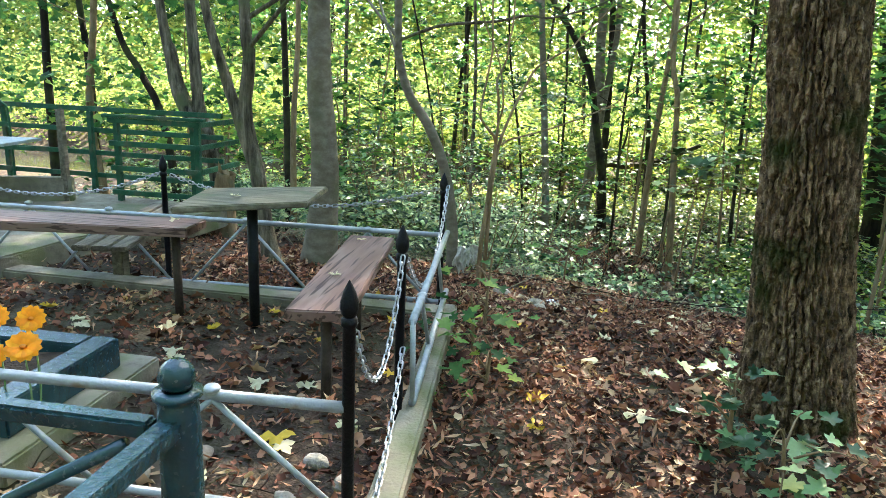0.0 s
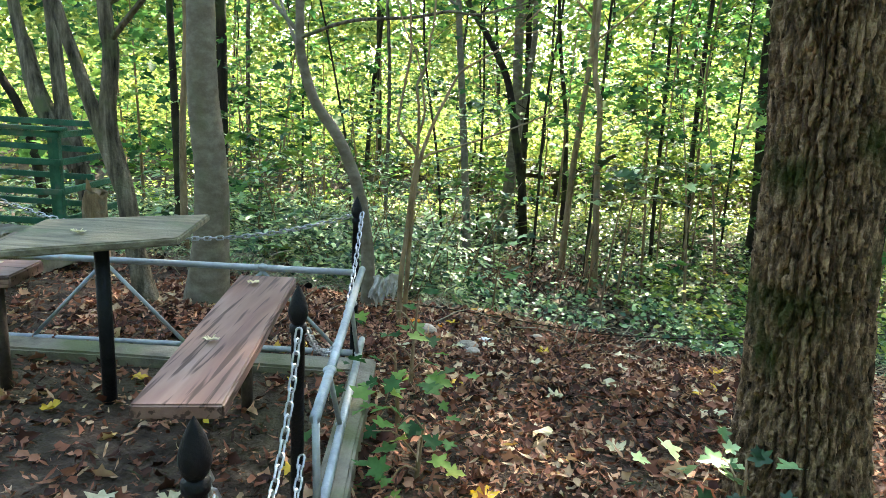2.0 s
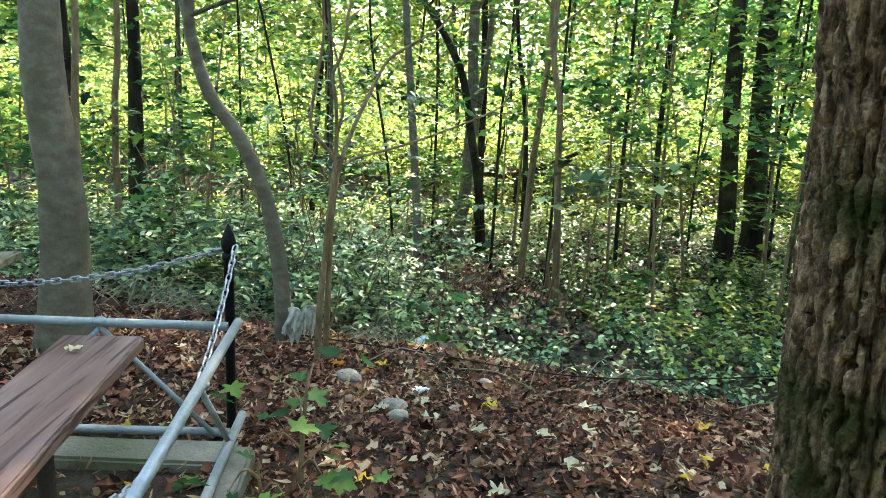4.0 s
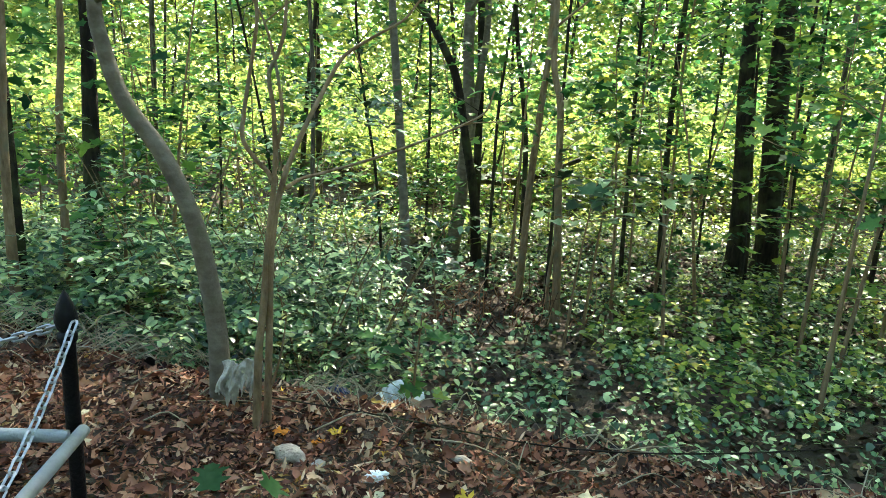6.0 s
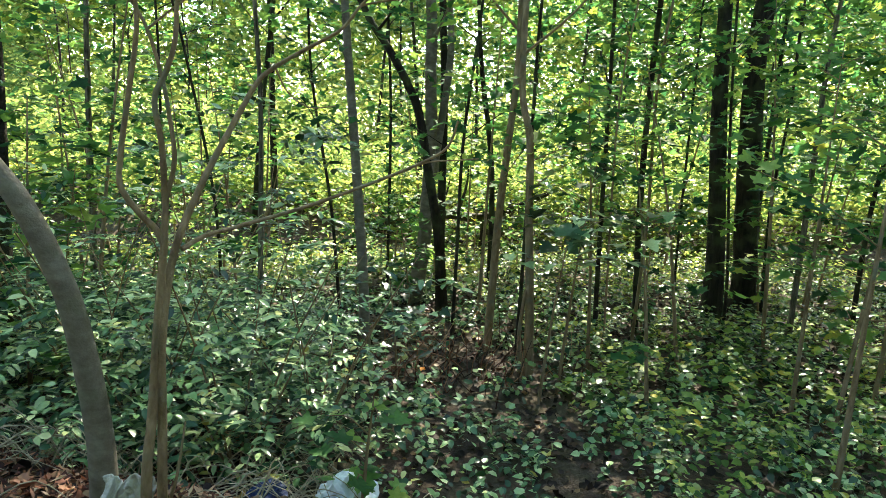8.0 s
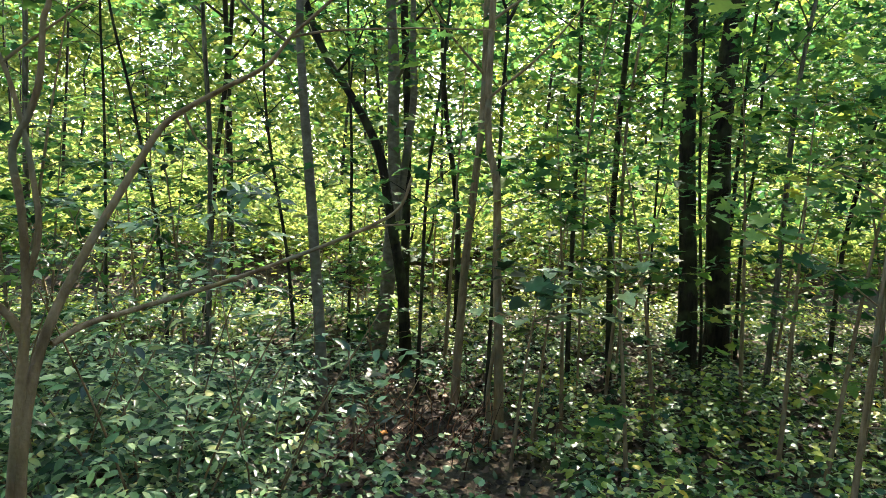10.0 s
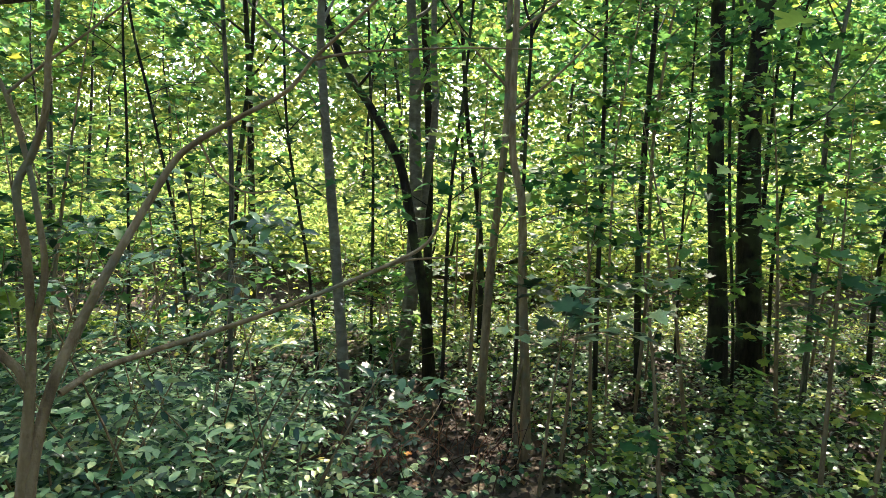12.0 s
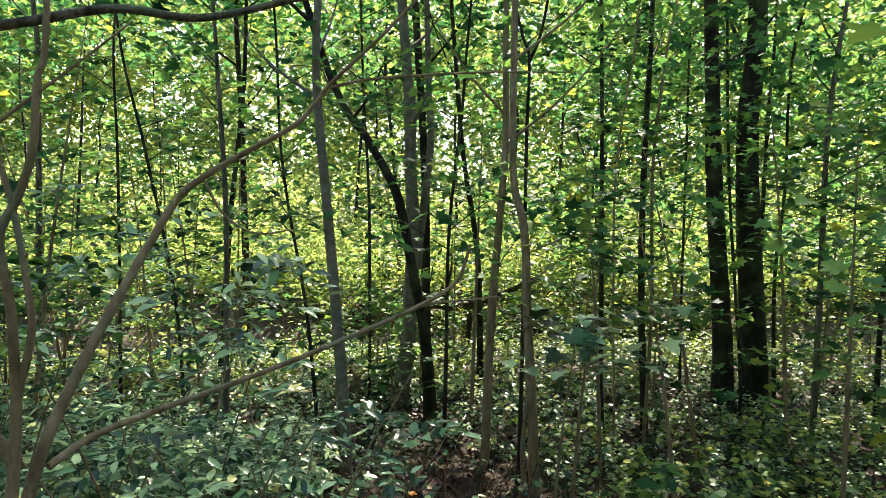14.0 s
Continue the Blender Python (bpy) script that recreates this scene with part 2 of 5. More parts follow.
def height(x, y):
    """Ground height: level plot, leafy bank, slope, low wood floor, creek bed, far bank."""
    x, y = np.asarray(x, float), np.asarray(y, float)
    d = y - rim(x)
    z = -0.3 * smooth(-1.9, 0.0, d) - 0.72 * smooth(0.0, 1.6, d) - 0.5 * smooth(1.6, 6, d)
    mid = 22.0 + 0.8 * np.sin(x * 0.25)
    z = z - 0.65 * smooth(mid - 3.6, mid - 1.7, y) + 1.25 * smooth(mid + 1.4, mid + 2.6, y) + 0.9 * smooth(mid + 3, mid + 18, y)
    off = smooth(0.1, 0.8, x) + smooth(5.2, 6.0, y) - smooth(0.1, 0.8, x) * smooth(5.2, 6.0, y)
    return z + wobble(x, y) * (0.02 + 0.06 * off * smooth(-3, 2, d))


def zat(x, y):
    return float(height(x, y))


def thing(name, at, label, category, group="", kind=""):
    ob = new(name)
    ob.location = at
    ob.empty_display_size = 0.1
    return tagged(ob, label, category, group, kind)


def base_of(ob):
    v = Vector(ob.location)
    while ob.parent:
        ob = ob.parent
        v += Vector(ob.location)
    return v


def part(name, bm, mat, parent, label="", smooth_faces=False):
    """Links a bmesh (in world metres) as one mesh object under a thing or a part."""
    me = bpy.data.meshes.new(name)
    if isinstance(bm, bmesh.types.BMesh):
        bm.to_mesh(me)
        bm.free()
    else:
        v, f = bm
        v = np.asarray(v, np.float32)
        f = np.asarray(f, np.int32)
        me.vertices.add(len(v))
        me.vertices.foreach_set("co", v.ravel())
        me.loops.add(f.size)
        me.loops.foreach_set("vertex_index", f.ravel())
        me.polygons.add(len(f))
        me.polygons.foreach_set("loop_start", np.arange(0, f.size, f.shape[1], dtype=np.int32))
        me.update(calc_edges=True)
        me.validate()
    if smooth_faces:
        me.polygons.foreach_set("use_smooth", [True] * len(me.polygons))
    me.materials.append(mat)
    ob = new(name, me)
    if parent:
        me.transform(Matrix.Translation(-base_of(parent)))
        ob.parent = parent
    if label:
        ob["label"] = label
    return ob


def box(size, m, bevel=0.006, segments=2, jitter=0.0, cuts=0):
    bm = bmesh.new()
    bmesh.ops.create_cube(bm, size=1, matrix=Matrix.Diagonal((*size, 1)))
    if cuts:
        bmesh.ops.subdivide_edges(bm, edges=bm.edges[:], cuts=cuts, use_grid_fill=True)
    if bevel:
        bmesh.ops.bevel(bm, geom=[e for e in bm.edges if len(e.link_faces) == 2 and e.calc_face_angle() > 0.8], offset=bevel, segments=segments, affect="EDGES")
    if jitter:
        for v in bm.verts:
            v.co += noise.noise_vector(v.co * 6 + m.translation * 3) * jitter
    bm.transform(m)
    return bm


def along(a, b):
    """A pose at the middle of a and b whose z axis points from a to b."""
    a, b = Vector(a), Vector(b)
    return Matrix.Translation((a + b) / 2) @ (b - a).to_track_quat("Z", "Y").to_matrix().to_4x4(), (b - a).length


def pipe(a, b, r, sides=12):
    m, n = along(a, b)
    bm = bmesh.new()
    bmesh.ops.create_cone(bm, cap_ends=True, segments=sides, radius1=r, radius2=r, depth=n, matrix=m)
    return bm


def lathe(profile, at, sides=20):
    """A turned shape from (radius, z) pairs."""
    v, f = [], []
    for r, z in profile:
        for k in range(sides):
            a = 2 * math.pi * k / sides
            v.append((at[0] + r * math.cos(a), at[1] + r * math.sin(a), at[2] + z))
    for i in range(len(profile) - 1):
        for k in range(sides):
            p, q = i * sides + k, i * sides + (k + 1) % sides
            f.append((p, q, q + sides, p + sides))
    return v, f


def curve_points(pts, n):
    """n points on a smooth curve through pts."""
    p = np.asarray(pts, float)
    p = np.vstack([2 * p[0] - p[1], p, 2 * p[-1] - p[-2]])
    out = []
    for s in np.linspace(0, len(pts) - 1 - 1e-6, n):
        i, u = int(s), s - int(s)
        a, b, c, d = p[i:i + 4]
        out.append(0.5 * (2 * b + (c - a) * u + (2 * a - 5 * b + 4 * c - d) * u * u + (3 * b - a - 3 * c + d) * u ** 3))
    return np.array(out)


def tube(pts, r0, r1, sides=8, n=None, rough=0.0, flare=0.0, power=1.0):
    """A tapered limb along pts; flare widens the foot."""
    n = n or 4 * len(pts)
    c = curve_points(pts, n)
    t = np.gradient(c, axis=0)
    t /= np.linalg.norm(t, axis=1)[:, None] + 1e-9
    ref = np.array([0.31, 0.95, 0.0]) if abs(t[0][2]) > 0.5 else np.array([0, 0, 1.0])
    u = np.cross(t, ref)
    u /= np.linalg.norm(u, axis=1)[:, None] + 1e-9
    w = np.cross(t, u)
    s = np.linspace(0, 1, n)
    rad = r0 + (r1 - r0) * s ** power
    rad = rad * (1 + flare * np.exp(-s * n * 0.45))
    a = np.linspace(0, 2 * math.pi, sides, endpoint=False)
    ph = rng.uniform(0, 6)
    k = 1 + rough * (np.sin(3 * a + ph)[None] * 0.5 + np.sin(5 * a[None] + 9 * s[:, None] + ph) * 0.5 + rng.normal(0, 0.25, (n, sides)))
    v = c[:, None] + (rad[:, None] * k)[..., None] * (np.cos(a)[None, :, None] * u[:, None] + np.sin(a)[None, :, None] * w[:, None])
    i = np.arange(n - 1)[:, None] * sides
    j, j2 = np.arange(sides)[None], (np.arange(sides)[None] + 1) % sides
    f = np.stack([i + j, i + j2, i + sides + j2, i + sides + j], -1).reshape(-1, 4)
    return v.reshape(-1, 3), f


def joined(meshes):
    vs, fs, o = [], [], 0
    for v, f in meshes:
        vs.append(np.asarray(v))
        fs.append(np.asarray(f) + o)
        o += len(v)
    return np.vstack(vs), np.vstack(fs)


def fan(half, mid, fold):
    """Leaf shape: outline from the stalk to the tip on one side, mirrored, as a fan round mid."""
    o = half + [(x, -y) for x, y in half[-2:0:-1]]
    v = [(mid, 0, 0)] + [(x, y, abs(y) * fold - 0.12 * x * x) for x, y in o]
    return np.array(v), np.array([(0, 1 + k, 1 + (k + 1) % len(o)) for k in range(len(o))])


MAPLE = fan([(0, 0), (-0.12, 0.33), (0.14, 0.29), (0.38, 0.58), (0.46, 0.27), (0.7, 0.24), (1, 0)], 0.25, 0.22)
BROAD = fan([(0, 0), (-0.13, 0.22), (-0.1, 0.39), (0.07, 0.33), (0.17, 0.3), (0.3, 0.51), (0.42, 0.62), (0.46, 0.45), (0.52, 0.36), (0.46, 0.2), (0.62, 0.25), (0.73, 0.27), (0.79, 0.14), (1, 0)], 0.25, 0.25)
LEAFLET = fan([(0, 0), (0.22, 0.19), (0.6, 0.2), (1, 0)], 0.4, 0.3)
OVATE = fan([(0, 0), (0.25, 0.31), (0.65, 0.27), (1, 0)], 0.45, 0.25)


def scrap(k, points=8):
    """An irregular crumpled piece of leaf."""
    g = np.random.default_rng(k)
    a = np.linspace(0, 2 * math.pi, points, endpoint=False) + g.uniform(-0.25, 0.25, points)
    r = g.uniform(0.22, 0.55, points)
    v = np.stack([0.5 + r * np.cos(a) * 1.15, r * np.sin(a), g.normal(0, 0.13, points) + 0.5 * (r * np.sin(a)) ** 2], 1)
    v = np.vstack([[0.5, 0, -0.02], v])
    return v, np.array([(0, 1 + i, 1 + (i + 1) % points) for i in range(points)])


SCRAPS = [scrap(k) for k in range(5)]
SLIP = (np.array([(0, 0, 0), (0.45, -0.3, 0.1), (1, 0, -0.05), (0.45, 0.3, 0.1)]), np.array([(0, 1, 2), (0, 2, 3)]))
SHRED = (np.array([(0, 0, 0), (0.3, -0.09, 0.06), (0.65, -0.07, -0.03), (1, 0, 0.08), (0.65, 0.08, 0.05), (0.3, 0.07, -0.02)]), np.array([(0, 1, 5), (1, 2, 5), (2, 4, 5), (2, 3, 4)]))
CURLED = fan([(0, 0), (-0.1, 0.3), (0.15, 0.29), (0.38, 0.52), (0.47, 0.28), (0.72, 0.22), (1, 0)], 0.28, 0.8)


def leaves(shape, at, size, face=None, spread=0.5, yaw=None):
    """Many leaves as one vertex and face array; face: the mean way that they face."""
    tv, tf = shape
    at = np.asarray(at, float)
    n = len(at)
    size = np.broadcast_to(np.asarray(size, float), (n,))
    nor = rng.normal(0, spread, (n, 3)) + (np.array([0, 0, 1.0]) if face is None else np.asarray(face))
    nor /= np.linalg.norm(nor, axis=1)[:, None] + 1e-9
    a = rng.uniform(0, 2 * math.pi, n) if yaw is None else yaw
    d = np.stack([np.cos(a), np.sin(a), rng.normal(-0.25, 0.2, n)], 1)
    d -= nor * (d * nor).sum(1)[:, None]
    d /= np.linalg.norm(d, axis=1)[:, None] + 1e-9
    w = np.cross(nor, d)
    v = at[:, None] + size[:, None, None] * (tv[None, :, 0, None] * d[:, None] + tv[None, :, 1, None] * w[:, None] + tv[None, :, 2, None] * nor[:, None])
    f = tf[None] + (np.arange(n) * len(tv))[:, None, None]
    return v.reshape(-1, 3), f.reshape(-1, 3)


def fronds(at, length, pairs=5):
    """Pinnate leaves: pairs of leaflets along a drooping rib, and one at the tip."""
    n = len(at)
    k = 2 * pairs + 1
    yaw = rng.uniform(0, 2 * math.pi, n)
    L = np.broadcast_to(np.asarray(length, float), (n,)) * rng.uniform(0.7, 1.2, n)
    s = np.concatenate([np.repeat(np.linspace(0.25, 0.9, pairs), 2), [1.0]])
    side = np.concatenate([np.tile([1.1, -1.1], pairs), [0.0]])
    d = np.stack([np.cos(yaw), np.sin(yaw), rng.normal(0.05, 0.25, n)], 1)
    p = at[:, None] + d[:, None] * (s[None, :, None] * L[:, None, None]) - np.array([0, 0, 1.0]) * (0.3 * L[:, None, None] * (s ** 2)[None, :, None])
    return leaves(LEAFLET, p.reshape(-1, 3), np.repeat(L * 0.29, k), spread=0.3, yaw=(yaw[:, None] + side[None]).ravel())


def litter(at, low, high, spread):
    """Crumpled leaf pieces of several shapes."""
    return joined([leaves(s, at[k::len(SCRAPS)], rng.uniform(low, high, len(at[k::len(SCRAPS)])) * rng.uniform(0.8, 1.2), spread=spread) for k, s in enumerate(SCRAPS)])


def stuff(name, mesh, mat, label, category):
    return tagged(part(name, mesh, mat, None), label, category, kind="stuff")

# ---- ground and water ----


def spaced(lo, a, b, hi, fine, n):
    """Coordinates that are close between a and b and widen to lo and hi."""
    mid = np.arange(a, b, fine)
    s = np.linspace(0, 1, n + 1)[1:] ** 2.2
    return np.concatenate([(a - (a - lo) * s)[::-1], mid, b + (hi - b) * s])


gx, gy = spaced(-300, -6, 9, 300, 0.09, 45), spaced(-200, 0.5, 15, 600, 0.09, 60)
X, Y = np.meshgrid(gx, gy)
Z = height(X, Y)
gi = (np.arange(len(gy) - 1)[:, None] * len(gx) + np.arange(len(gx) - 1)[None]).ravel()
ground = part("ground", (np.stack([X, Y, Z], -1).reshape(-1, 3), np.stack([gi, gi + 1, gi + 1 + len(gx), gi + len(gx)], 1)), SOIL, None, smooth_faces=True)
tagged(ground, "dark damp woodland soil under fallen leaves", "ground", kind="structure")
wx = np.linspace(-60, 60, 61)
wm = 22.0 + 0.8 * np.sin(wx * 0.25)
wv = np.concatenate([np.stack([wx, wm - 3.2, wx * 0 - 1.92], 1), np.stack([wx, wm + 2.4, wx * 0 - 1.92], 1)])
wf = np.array([(k, k + 1, k + 62, k + 61) for k in range(60)])
tagged(part("water", (wv, wf), WATER, None), "still dark creek water reflecting the sky", "creek", kind="structure")

# ---- trees ----


def crown_leaves(c, r, n, size, shape=None, squash=0.75):
    """Clumped leaves in an uneven crown round c."""
    k = max(6, n // 28)
    d = rng.normal(0, 1, (k, 3))
    d /= np.linalg.norm(d, axis=1)[:, None]
    hub = np.asarray(c) + d * r * rng.uniform(0.3, 1.05, (k, 1)) * (1, 1, squash)
    at = hub[rng.integers(0, k, n)] + rng.normal(0, 1, (n, 3)) * r * (0.2, 0.2, 0.07)
    return leaves(shape or SLIP, at, rng.uniform(0.7, 1.25, n) * size, spread=0.45)


def tree(name, label, mat, r, pts, top=8.0, limbs=4, crown=70, sides=10, rough=0.05, flare=0.5, twig_from=2.4, twigs=0, group="", crown_r=1.9, slim=0.68):
    """A tree: trunk through pts from the soil to top, limbs and a leafy crown."""
    p = [list(q) for q in pts]
    r *= slim
    p[0][2] = zat(p[0][0], p[0][1]) - 0.08
    last, prev = np.array(p[-1]), np.array(p[-2])
    run = (last - prev) / max(last[2] - prev[2], 0.05)
    run = np.clip(run, -0.35, 0.35)
    for u in (0.5, 1.0):
        if top > last[2] + 0.5:
            h = (top - last[2]) * u
            p.append([last[0] + run[0] * h * 0.7 + rng.normal(0, 0.12), last[1] + run[1] * h * 0.7 + rng.normal(0, 0.12), last[2] + h])
    ob = thing(name, (p[0][0], p[0][1], p[0][2] + 0.08), label, "tree", group)
    part("trunk", tube(p, r, r * 0.42, sides, 7 * len(p), rough, flare), mat, ob, smooth_faces=True)
    tip = np.array(p[-1])
    c = curve_points(p, 40)
    arms, lv = [], []
    for k in range(limbs):
        s = c[int(24 + 14 * k / max(limbs, 1))]
        a = rng.uniform(0, 6.28)
        e = s + np.array([math.cos(a), math.sin(a), 0.9]) * rng.uniform(0.7, 1.5)
        arms.append(tube([s, (s + e) / 2 + (0, 0, -0.1), e], r * 0.32, r * 0.08, 6))
    for k in range(twigs):
        ok = c[(c[:, 2] > twig_from * 0.3) & (c[:, 2] < 4.6)]
        s = ok[rng.integers(0, len(ok))]
        a = rng.uniform(0, 6.28)
        n = rng.uniform(0.5, 1.3)
        e = s + np.array([math.cos(a), math.sin(a), rng.uniform(0.1, 0.7)]) * n
        arms.append(tube([s, (s + e) / 2 + (0, 0, 0.06), e], 0.009, 0.003, 5))
        q = s + (e - s) * rng.uniform(0.35, 1.08, (14, 1)) + rng.normal(0, 0.13, (14, 3)) * (1, 1, 0.4)
        lv.append(leaves(MAPLE, q, rng.uniform(0.09, 0.17, 14), spread=0.3))
    for k, arm in enumerate(arms):
        part("limb" if k < limbs else "twig", arm, mat, ob, smooth_faces=True)
    if crown:
        lv.append(crown_leaves(tip + (0, 0, -0.6), crown_r, crown, 0.3))
    if lv:
        part("crown", joined(lv), LEAF, ob, "green autumn leaves")
    return ob


tree("tree", "grey-barked tree with two lopped sides beside the plot", BARK_SMOOTH, 0.17, [(-1.25, 6.15, 0), (-1.2, 6.15, 0.71), (-1.24, 6.15, 1.35), (-1.26, 6.2, 2.0), (-1.28, 6.2, 3.0)], rough=0.07, flare=0.6, sides=16)
split = tree("tree", "grey tree that forks low down behind the grave fence", BARK_GREY, 0.1, [(-1.57, 6.0, -0.2), (-1.63, 6.0, 0.26), (-1.69, 6.0, 0.7), (-1.77, 6.0, 1.12), (-1.73, 6.0, 1.53), (-1.76, 6.0, 2.0)], rough=0.07, flare=0.7, sides=12)
part("stem", tube([(-1.67, 6.0, 0.6), (-1.84, 6.0, 1.12), (-1.94, 6.0, 1.44), (-2.07, 6.0, 1.92), (-2.3, 6.1, 3.2), (-2.5, 6.1, 5.0)], 0.05, 0.02, 10, 24, 0.05), BARK_GREY, split, smooth_faces=True)
pair = tree("tree", "grey ridged tree with two leaning stems", BARK_GREY, 0.12, [(-2.92, 8.0, 0), (-3.12, 8.0, 0.68), (-3.23, 8.0, 1.09), (-3.28, 8.0, 2.12)], rough=0.1, flare=0.5, sides=14)
part("stem", tube([(-3.1, 8.0, 0.55), (-3.42, 8.0, 1.14), (-3.52, 8.0, 1.6), (-3.6, 8.0, 2.0), (-3.9, 8.0, 4.5)], 0.1, 0.03, 12, 24, 0.1), BARK_GREY, pair, smooth_faces=True)
ST = "slim straight trees of the wood"
tree("tree", "slim pale-barked tree behind the plot", BARK_TAN, 0.06, [(-2.56, 9, 0), (-2.55, 9, 0.8), (-2.48, 9, 2.25)], group=ST)
tree("tree", "slim dark tree behind the plot", BARK_DARK, 0.075, [(-2.85, 9.6, 0), (-2.87, 9.6, 0.8), (-2.9, 9.6, 2.4)], group=ST)
tree("tree", "tan-barked tree behind the green fence", BARK_TAN, 0.09, [(-5.45, 9.5, 0), (-5.6, 9.5, 0.79), (-5.42, 9.5, 2.23)], twigs=4)
tree("tree", "dark tree far behind the green fence", BARK_DARK, 0.11, [(-7.4, 11, 0), (-7.38, 11, 1.17), (-7.34, 11, 2.4)])
tree("tree", "dark tree far behind the green fence", BARK_DARK, 0.1, [(-7.0, 11.5, 0), (-7.0, 11.5, 1.2), (-7.1, 11.5, 2.5)])
tree("tree", "dark leaning tree behind the green fence", BARK_DARK, 0.09, [(-4.6, 10, 0), (-4.84, 10, 0.66), (-5.15, 10, 1.35), (-5.5, 10, 2.07)])
tree("tree", "slim tan tree on the slope", BARK_TAN, 0.065, [(-2.6, 10, -0.9), (-2.65, 10, -0.03), (-2.63, 10, 1.03), (-2.56, 10, 2.03)], twigs=3)
tree("tree", "stout dark tree on the slope", BARK_DARK, 0.15, [(-2.9, 11, -0.9), (-2.85, 11, 0.4), (-2.83, 11, 1.2), (-2.82, 11, 2.14)], twigs=3)
creek_tree = tree("tree", "grey furrowed tree leaning over the wood floor", BARK_SMOOTH, 0.19, [(1.28, 15.5, -1.6), (1.36, 15.5, -1.2), (1.44, 15.5, -0.56), (1.46, 15.5, 0.04), (1.47, 15.5, 0.8), (1.46, 15.5, 1.53), (1.42, 15.5, 2.13), (1.4, 15.5, 2.94), (1.36, 15.5, 3.42), (1.28, 15.5, 4.26)], rough=0.16, sides=22, flare=0.25, top=10)
part("stem", tube([(1.54, 15.55, 0.6), (1.58, 15.6, 1.0), (1.66, 15.6, 1.7), (1.73, 15.6, 2.6), (1.68, 15.6, 3.4), (1.6, 15.6, 5.4)], 0.08, 0.04, 10, 24, 0.08), BARK_SMOOTH, creek_tree, smooth_faces=True)
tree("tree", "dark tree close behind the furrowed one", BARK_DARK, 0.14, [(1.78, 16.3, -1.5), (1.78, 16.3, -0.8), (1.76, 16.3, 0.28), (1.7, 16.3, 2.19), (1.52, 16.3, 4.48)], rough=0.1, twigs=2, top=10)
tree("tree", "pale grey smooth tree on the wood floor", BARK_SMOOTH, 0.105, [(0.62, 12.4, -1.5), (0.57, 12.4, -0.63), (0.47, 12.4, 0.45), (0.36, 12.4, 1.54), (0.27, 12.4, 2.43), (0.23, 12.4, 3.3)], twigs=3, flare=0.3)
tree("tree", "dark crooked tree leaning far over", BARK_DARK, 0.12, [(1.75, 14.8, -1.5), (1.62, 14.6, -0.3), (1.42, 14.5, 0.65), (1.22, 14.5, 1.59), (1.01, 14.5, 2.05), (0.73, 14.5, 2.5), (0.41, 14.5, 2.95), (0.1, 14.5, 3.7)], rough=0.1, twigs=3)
twin = tree("tree", "slender tan tree with ringed bark", BARK_TAN, 0.082, [(2.58, 11.9, -1.5), (2.52, 11.9, -0.5), (2.44, 11.9, 0.45), (2.38, 11.9, 1.33), (2.25, 11.9, 1.9), (2.22, 11.9, 3.3)], flare=0.25, twigs=3)
part("stem", tube([(2.5, 11.85, -1.55), (2.42, 11.85, -1.0), (2.46, 11.88, -0.4)], 0.03, 0.02, 8), BARK_TAN, twin, smooth_faces=True)
tree("tree", "slender tan tree with ringed bark", BARK_TAN, 0.09, [(2.24, 13.0, -1.5), (2.24, 13.0, -1.1), (2.27, 13.0, 0.27), (2.33, 13.0, 1.29), (2.38, 13.0, 2.29), (2.35, 13.0, 3.58)], flare=0.25, twigs=3)
vee = tree("tree", "thin dark tree with a narrow fork", BARK_DARK, 0.035, [(2.5, 12.3, -1.5), (2.49, 12.3, 0.51), (2.47, 12.3, 2.23), (2.47, 12.3, 3.18), (2.36, 12.3, 3.5)], group=ST)
part("stem", tube([(2.47, 12.3, 3.1), (2.6, 12.3, 3.45), (2.75, 12.3, 4.4)], 0.022, 0.01, 6), BARK_DARK, vee, smooth_faces=True)
